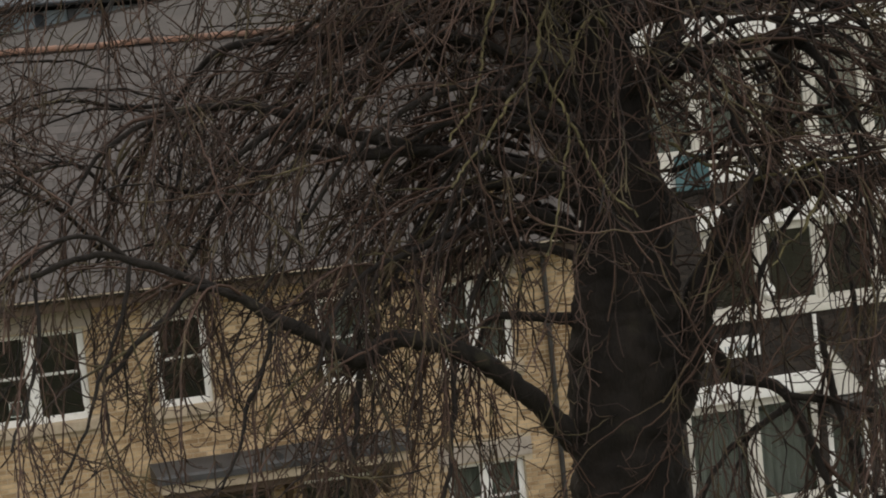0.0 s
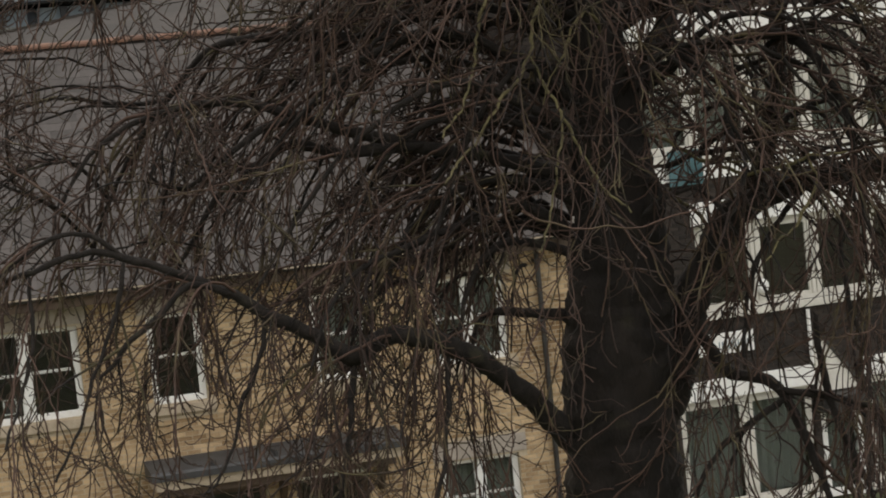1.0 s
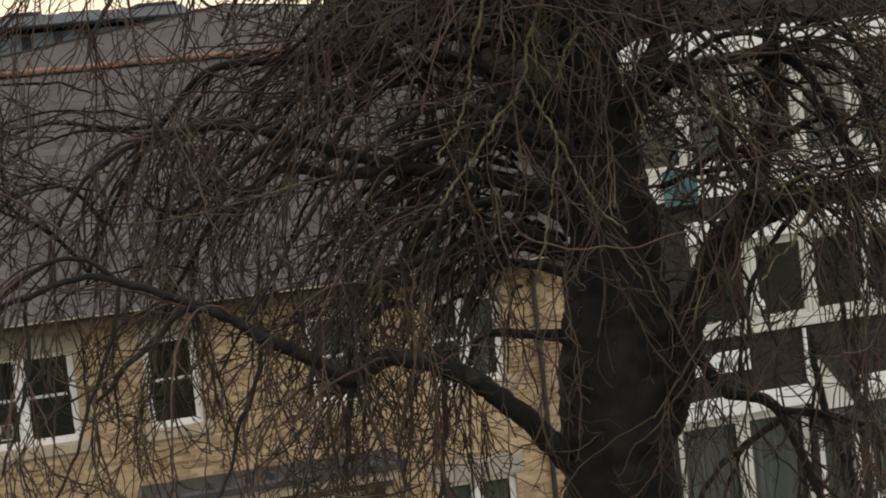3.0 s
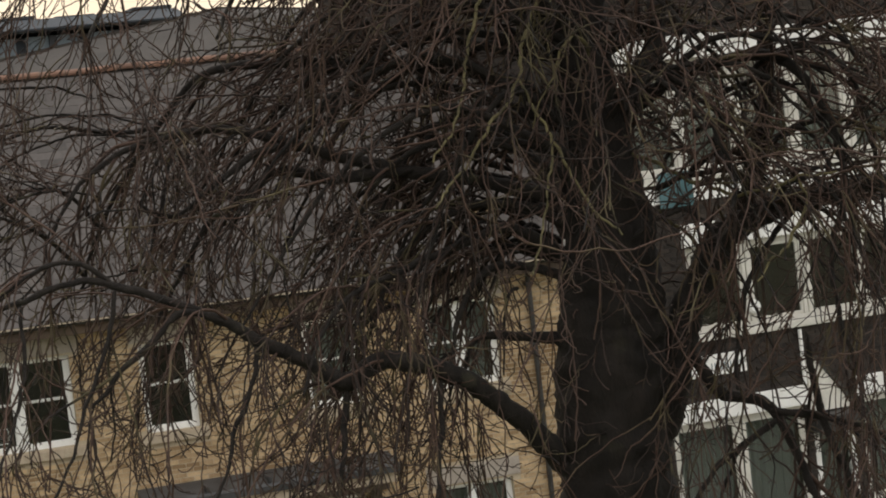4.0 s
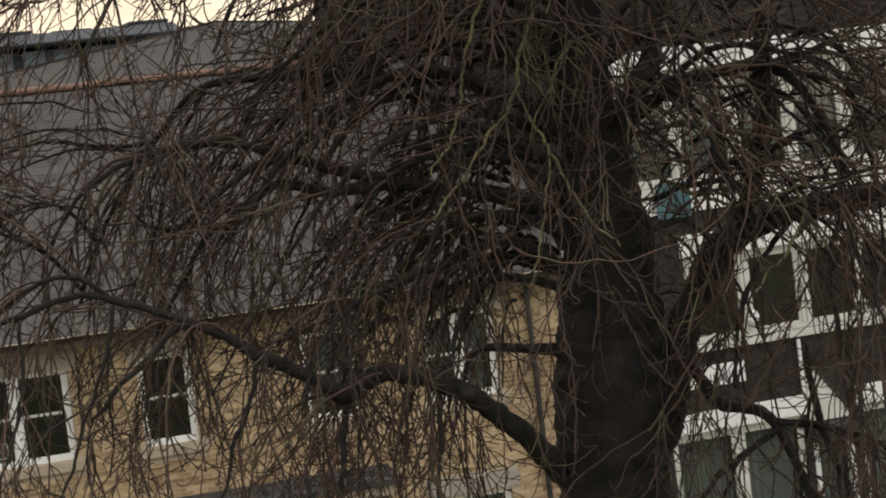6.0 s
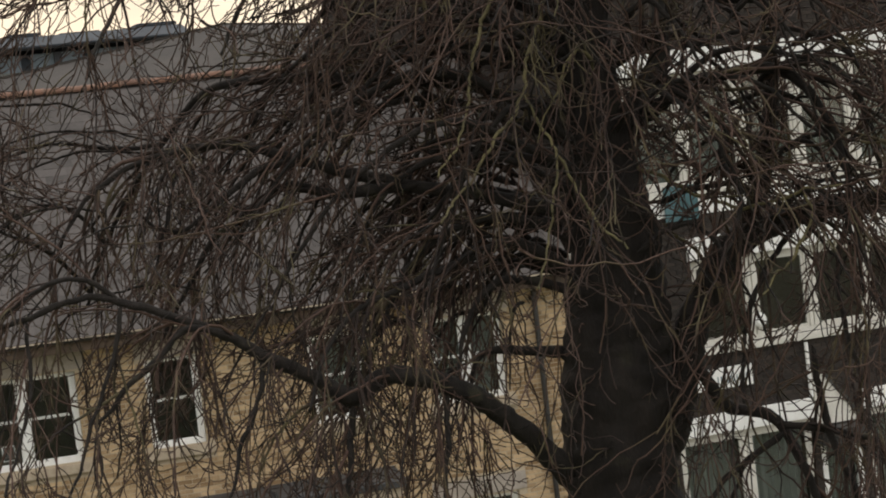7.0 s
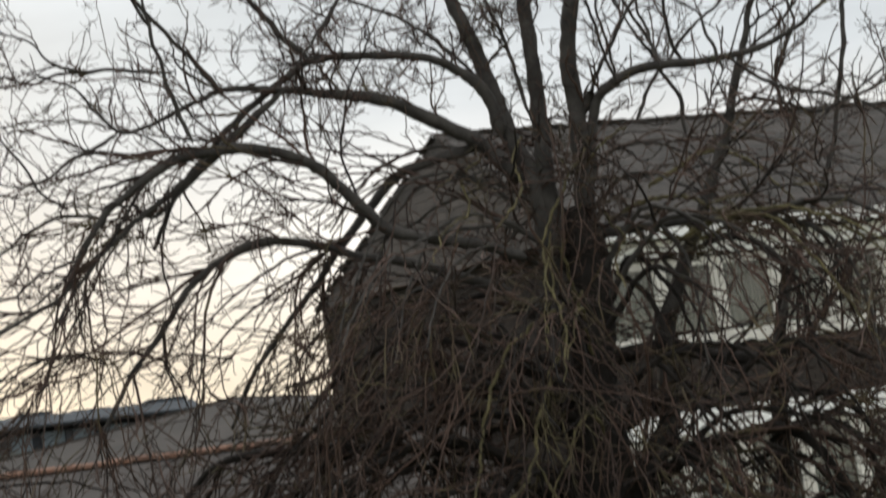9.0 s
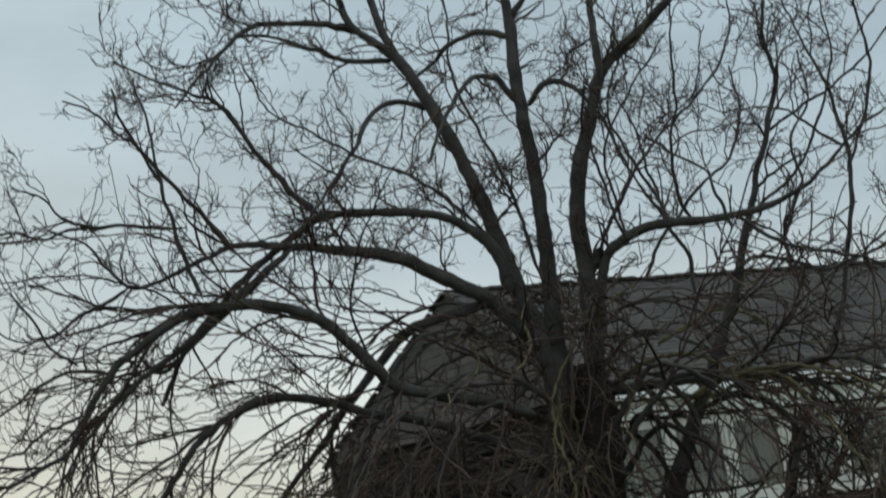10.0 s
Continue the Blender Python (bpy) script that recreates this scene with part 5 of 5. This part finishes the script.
grow_limb(-0.90, 0.6, [(1.58, 17.90, 9.52, 0.024), (1.35, 17.80, 9.15, 0.021), (1.11, 17.65, 8.73, 0.019), (0.92, 17.48, 8.32, 0.017), (0.80, 17.29, 7.94, 0.015), (0.58, 17.09, 7.64, 0.013), (0.38, 16.87, 7.38, 0.012), (0.13, 16.64, 7.16, 0.010), (0.02, 16.40, 7.02, 0.008)], LICHEN)
grow_limb(-0.90, 0.6, [(0.81, 17.22, 7.96, 0.012), (0.91, 17.15, 7.70, 0.013), (1.02, 17.05, 7.48, 0.013), (1.11, 16.93, 7.26, 0.013), (1.23, 16.79, 6.93, 0.011), (1.36, 16.65, 6.74, 0.010), (1.47, 16.50, 6.60, 0.008)], LICHEN)
grow_limb(-0.90, 0.5, [(1.03, 16.92, 7.47, 0.010), (0.99, 16.85, 7.23, 0.010), (0.90, 16.75, 6.92, 0.010), (0.82, 16.63, 6.61, 0.008), (0.73, 16.50, 6.40, 0.008)], LICHEN)
grow_limb(-0.90, 0.6, [(1.52, 17.90, 9.34, 0.021), (1.01, 17.80, 9.14, 0.019), (0.69, 17.66, 8.87, 0.017), (0.54, 17.50, 8.59, 0.015), (0.42, 17.32, 8.22, 0.014), (0.34, 17.13, 7.89, 0.012), (0.22, 16.92, 7.62, 0.010), (0.06, 16.70, 7.37, 0.008)], LICHEN)
grow_limb(-0.90, 0.5, [(1.62, 17.90, 7.30, 0.017), (2.06, 17.76, 7.06, 0.016), (2.36, 17.57, 6.85, 0.015), (2.70, 17.33, 6.81, 0.014), (2.99, 17.08, 6.89, 0.012), (3.26, 16.80, 6.93, 0.008)], LICHEN)
grow_limb(-0.90, 0.5, [(3.00, 17.13, 6.88, 0.012), (3.04, 17.06, 6.67, 0.013), (2.85, 16.96, 6.39, 0.013), (2.66, 16.83, 6.26, 0.010), (2.53, 16.70, 6.12, 0.008)], LICHEN)
grow_limb(-0.90, 0.5, [(1.72, 17.90, 10.66, 0.017), (1.45, 17.76, 10.27, 0.016), (1.19, 17.57, 9.73, 0.014), (1.17, 17.33, 9.32, 0.014), (1.21, 17.08, 8.95, 0.012), (1.11, 16.80, 8.53, 0.008)], LICHEN)
grow_limb(-0.90, 0.4, [(1.35, 18.00, 10.06, 0.016), (1.22, 17.85, 9.76, 0.014), (1.21, 17.63, 9.44, 0.014), (1.11, 17.38, 9.14, 0.010), (1.07, 17.10, 8.84, 0.008)], LICHEN)
grow_limb(-0.90, 0.4, [(1.66, 18.00, 10.12, 0.016), (1.79, 17.85, 9.96, 0.014), (1.86, 17.63, 9.74, 0.014), (1.75, 17.38, 9.48, 0.010), (1.77, 17.10, 9.25, 0.008)], LICHEN)
grow_limb(-0.60, 0.4, [(1.16, 18.00, 10.80, 0.016), (1.05, 17.87, 10.59, 0.014), (1.05, 17.68, 10.30, 0.014), (0.94, 17.45, 10.09, 0.010), (0.79, 17.20, 9.92, 0.008)], LICHEN)
grow_limb(-0.40, 0.4, [(1.47, 18.00, 10.55, 0.018), (1.57, 17.87, 10.41, 0.016), (1.69, 17.68, 10.46, 0.014), (1.83, 17.45, 10.55, 0.010), (1.97, 17.20, 10.63, 0.008)], LICHEN)
grow_limb(-0.60, 0.4, [(0.79, 18.00, 10.70, 0.014), (0.60, 17.85, 10.44, 0.014), (0.59, 17.63, 10.16, 0.012), (0.34, 17.38, 9.96, 0.008), (0.21, 17.10, 9.70, 0.008)], LICHEN)
grow_limb(0.30, 0.1, [(1.65, 18.00, 10.87, 0.060), (1.74, 17.98, 10.99, 0.056), (1.78, 17.94, 11.05, 0.051), (1.81, 17.90, 11.08, 0.039)])
grow_limb(0.20, 1.4, [(-2.23, 17.18, 11.16, 0.020), (-2.62, 17.12, 10.96, 0.018), (-2.95, 17.03, 10.80, 0.013), (-3.20, 16.92, 10.81, 0.009), (-3.44, 16.80, 11.02, 0.009)])
grow_limb(-0.10, 1.4, [(-2.43, 17.11, 10.45, 0.022), (-2.78, 16.99, 10.48, 0.018), (-3.04, 16.82, 10.35, 0.015), (-3.30, 16.62, 10.13, 0.011), (-3.49, 16.40, 9.99, 0.008)])
grow_limb(0.10, 1.4, [(-2.68, 16.96, 10.09, 0.020), (-2.94, 16.85, 10.01, 0.015), (-3.16, 16.69, 9.84, 0.013), (-3.40, 16.50, 9.76, 0.008)])
grow_limb(0.30, 1.4, [(-2.68, 16.95, 10.51, 0.017), (-2.88, 16.87, 10.67, 0.015), (-3.02, 16.74, 10.95, 0.011), (-3.11, 16.60, 11.12, 0.009)])
grow_limb(0.40, 1.7, [(-1.85, 17.00, 11.95, 0.020), (-2.00, 16.98, 12.31, 0.017), (-2.17, 16.96, 12.46, 0.015), (-2.39, 16.93, 12.68, 0.011), (-2.59, 16.90, 12.77, 0.009)])
grow_limb(0.30, 1.5, [(-1.70, 17.20, 11.61, 0.020), (-2.31, 17.13, 11.69, 0.018), (-2.62, 17.04, 11.73, 0.015), (-2.86, 16.92, 11.97, 0.011), (-3.06, 16.80, 12.07, 0.009)])
grow_limb(0.20, 1.5, [(-2.31, 17.15, 11.69, 0.015), (-2.64, 17.13, 11.70, 0.015), (-2.92, 17.09, 11.65, 0.013), (-3.14, 17.05, 11.75, 0.011), (-3.37, 17.00, 11.72, 0.009)])
grow_limb(-0.40, 1.1, [(-3.18, 18.80, 6.65, 0.024), (-3.38, 18.42, 7.04, 0.021), (-3.55, 17.87, 7.23, 0.016), (-3.69, 17.22, 7.36, 0.011), (-3.81, 16.50, 7.31, 0.008)])
grow_limb(-0.40, 1.1, [(-2.99, 18.70, 7.10, 0.022), (-3.21, 18.54, 7.43, 0.019), (-3.46, 18.29, 7.51, 0.016), (-3.76, 18.01, 7.39, 0.012), (-4.01, 17.70, 7.14, 0.009)])
grow_limb(-0.50, 1.1, [(-2.54, 16.26, 6.70, 0.022), (-2.81, 16.15, 6.91, 0.020), (-3.04, 15.99, 6.90, 0.017), (-3.29, 15.79, 6.76, 0.013), (-3.52, 15.58, 6.59, 0.008)])
grow_limb(-0.30, 1.1, [(-2.36, 18.47, 7.92, 0.024), (-2.77, 18.36, 7.94, 0.021), (-3.13, 18.20, 8.02, 0.016), (-3.49, 18.01, 8.00, 0.012), (-3.85, 17.80, 7.89, 0.009)])
grow_limb(-0.80, 0.7, [(-1.51, 16.55, 6.12, 0.022), (-1.59, 16.45, 5.78, 0.020), (-1.74, 16.31, 5.45, 0.018), (-1.85, 16.14, 5.12, 0.013), (-2.04, 15.96, 4.82, 0.011)])
grow_limb(-0.80, 0.7, [(-0.85, 16.72, 5.63, 0.032), (-0.91, 16.62, 5.32, 0.027), (-0.95, 16.49, 5.03, 0.022), (-1.04, 16.33, 4.70, 0.018), (-1.13, 16.15, 4.38, 0.013)])
grow_limb(-0.80, 0.7, [(-0.11, 17.04, 5.61, 0.028), (-0.13, 16.94, 5.30, 0.023), (-0.18, 16.81, 4.94, 0.020), (-0.26, 16.64, 4.61, 0.016), (-0.38, 16.46, 4.29, 0.011)])
grow_limb(-0.80, 0.8, [(-2.54, 16.26, 6.70, 0.020), (-2.64, 16.17, 6.27, 0.018), (-2.81, 16.03, 5.86, 0.015), (-2.96, 15.86, 5.46, 0.013), (-3.14, 15.67, 5.07, 0.011)])
grow_limb(-0.80, 1.0, [(-3.26, 16.06, 6.65, 0.017), (-3.24, 15.90, 6.18, 0.015), (-3.32, 15.67, 5.78, 0.013), (-3.44, 15.39, 5.40, 0.010)])

# short twigs sprouting all over the trunk
tk = trunk_line[trunk_line[:, 2] > 3.0]
n = 110
at = rs.randint(0, len(tk) - 1, n)
ang = rs.uniform(-math.pi, math.pi, n)
out = np.stack([np.cos(ang), np.sin(ang), rs.uniform(-0.2, 0.7, n)], axis=1)
st = tk[at, :3] + out * np.array([1, 1, 0]) * tk[at, 3:4] * 0.95
q2 = shoots(st, out, rs.uniform(0.25, 1.0, n), 14, -0.12, 0.20, 0.12)
w2 = taper(rs.uniform(0.006, 0.011, n), np.full(n, 0.004), 14)
pt, hd, r = pick(q2, w2, 420, 0.1)
q3 = shoots(pt, side_heading(hd, 0.9, 0.8), rs.uniform(0.15, 0.55, 420), 7, -0.08, 0.26, 0.25)
w3 = taper(np.minimum(r, 0.007), np.full(420, 0.003), 7)
tube_object("twigs", [tubes(q2, w2, 4), tubes(q3, w3, 3)], TWIG, trunk, kind="stuff")

# limbs that reach out towards and away from the viewer
for i in range(34):
    side = math.pi * (rs.uniform(0.72, 1.2) if i % 4 else rs.uniform(1.25, 1.5))
    up = rs.uniform(6.8, 9.1) if i % 4 else rs.uniform(7.8, 9.2)
    reach = rs.uniform(1.4, 4.0) if i % 4 else rs.uniform(0.7, 1.8)
    dx, dy = math.cos(side) * reach, math.sin(side) * reach * 0.75
    rise, fall = rs.uniform(0.3, 1.0), rs.uniform(0.8, 2.2) * (1.0 if i % 4 else 0.6)
    bend = rs.uniform(-0.35, 0.35)
    ends = []
    for k, r in ((0.0, 0.040), (0.18, 0.036), (0.42, 0.029), (0.68, 0.021), (0.88, 0.013), (1.0, 0.007)):
        arch = rise * math.sin(min(1.0, k * 1.6) * math.pi / 2) - fall * max(0.0, k - 0.45) ** 1.5 * 2.4
        ends.append((1.48 + dx * k - dy * bend * k * (1 - k) * 2, 18.0 + dy * k + dx * bend * k * (1 - k) * 2, up + arch, r if i % 4 else 0.5 * r))
    grow_limb(rs.uniform(-0.72, -0.3) if i % 4 else -0.25, 0.62 if i % 4 else 0.75, ends, LIMB if i % 16 else LICHEN)
for i in range(12):
    side = math.pi * rs.uniform(1.62, 2.12)
    up = rs.uniform(7.2, 9.4)
    reach = rs.uniform(1.0, 2.9)
    dx, dy = math.cos(side) * reach, math.sin(side) * reach * 0.7
    rise, fall = rs.uniform(0.2, 0.9), rs.uniform(0.4, 1.4)
    ends = []
    for k, r in ((0.0, 0.036), (0.2, 0.032), (0.45, 0.026), (0.7, 0.019), (0.88, 0.012), (1.0, 0.007)):
        arch = rise * math.sin(min(1.0, k * 1.6) * math.pi / 2) - fall * max(0.0, k - 0.45) ** 1.5 * 2.4
        ends.append((1.5 + dx * k, 18.0 + dy * k, up + arch, r))
    grow_limb(rs.uniform(-0.4, -0.16), 0.7, ends)

# drooping boughs before the flats and its roof
for i in range(17):
    up = rs.uniform(6.2, 8.6) if i % 4 else rs.uniform(9.6, 10.6)
    x0 = rs.uniform(1.6, 3.4) if up < 9.0 else rs.uniform(1.4, 2.6)
    y0 = rs.uniform(17.2, 18.3)
    side = rs.uniform(-0.9, 0.9)
    reach = rs.uniform(0.7, 2.0)
    dx, dy = math.cos(side) * reach, -abs(math.sin(side)) * reach * 0.8
    rise, fall = rs.uniform(0.1, 0.4), rs.uniform(0.5, 1.3)
    ends = []
    for k, r in ((0.0, 0.026), (0.25, 0.024), (0.5, 0.020), (0.75, 0.014), (1.0, 0.007)):
        arch = rise * math.sin(k * 2.2) - fall * max(0.0, k - 0.35) ** 1.5 * 2.0
        ends.append((x0 + dx * k, y0 + dy * k, up + arch, r))
    grow_limb(rs.uniform(-0.6, -0.2), 0.7, ends, LICHEN if i % 4 == 0 else LIMB)

# tangle of short boughs hanging beside the trunk, before the eaves of the yellow house
for i in range(20):
    x0, up, y0 = rs.uniform(0.6, 1.15), rs.uniform(6.2, 7.6), rs.uniform(18.0, 18.6)
    reach, fall, toward = rs.uniform(0.4, 1.3), rs.uniform(0.2, 0.7), rs.uniform(-0.1, 0.5)
    ends = []
    for k, r in ((0.0, 0.034), (0.25, 0.030), (0.5, 0.024), (0.75, 0.016), (1.0, 0.008)):
        ends.append((x0 - reach * k, y0 + toward * k, up + 0.25 * math.sin(k * 2.4) - fall * max(0.0, k - 0.3) ** 1.4 * 1.8, r))
    grow_limb(rs.uniform(-0.5, -0.25), 0.5, ends)

# long thin whips at the outer left of the crown, and bushy growth on the limbs to the right
for i in range(9):
    x0, up, y0 = rs.uniform(-2.7, -1.5), rs.uniform(6.6, 9.4), rs.uniform(16.8, 17.6)
    reach, fall = rs.uniform(0.9, 1.9), rs.uniform(0.3, 1.1)
    ends = []
    for k, r in ((0.0, 0.008), (0.25, 0.011), (0.5, 0.010), (0.75, 0.008), (1.0, 0.005)):
        ends.append((x0 - reach * k, y0 - 0.3 * k, up + 0.3 * math.sin(k * 2.2) - fall * k ** 1.8, r))
    grow_limb(rs.uniform(-0.6, -0.3), 0.42, ends)
for i in range(10):
    x0, up, y0 = rs.uniform(2.1, 3.5), rs.uniform(6.5, 8.4), rs.uniform(17.6, 18.4)
    reach, fall = rs.uniform(0.3, 1.0), rs.uniform(0.2, 0.7)
    ends = []
    for k, r in ((0.0, 0.030), (0.3, 0.026), (0.6, 0.019), (1.0, 0.008)):
        ends.append((x0 + reach * k * (1 if i % 3 else -0.7), y0 - 0.3 * k, up + 0.25 * math.sin(k * 2.4) - fall * k ** 1.6, r))
    grow_limb(rs.uniform(-0.5, -0.2), 0.9, ends)

# loose twigs hanging from the low boughs before the yellow wall
for i in range(9):
    x0, up, y0 = rs.uniform(-0.3, 0.95), rs.uniform(6.0, 6.9), rs.uniform(17.3, 18.2)
    reach, fall = rs.uniform(0.2, 0.8), rs.uniform(0.4, 1.0)
    ends = []
    for k, r in ((0.0, 0.020), (0.3, 0.018), (0.6, 0.014), (1.0, 0.007)):
        ends.append((x0 - reach * k, y0 - 0.2 * k, up + 0.2 * math.sin(k * 2.4) - fall * k ** 1.4, r))
    grow_limb(rs.uniform(-0.7, -0.4), 0.6, ends)
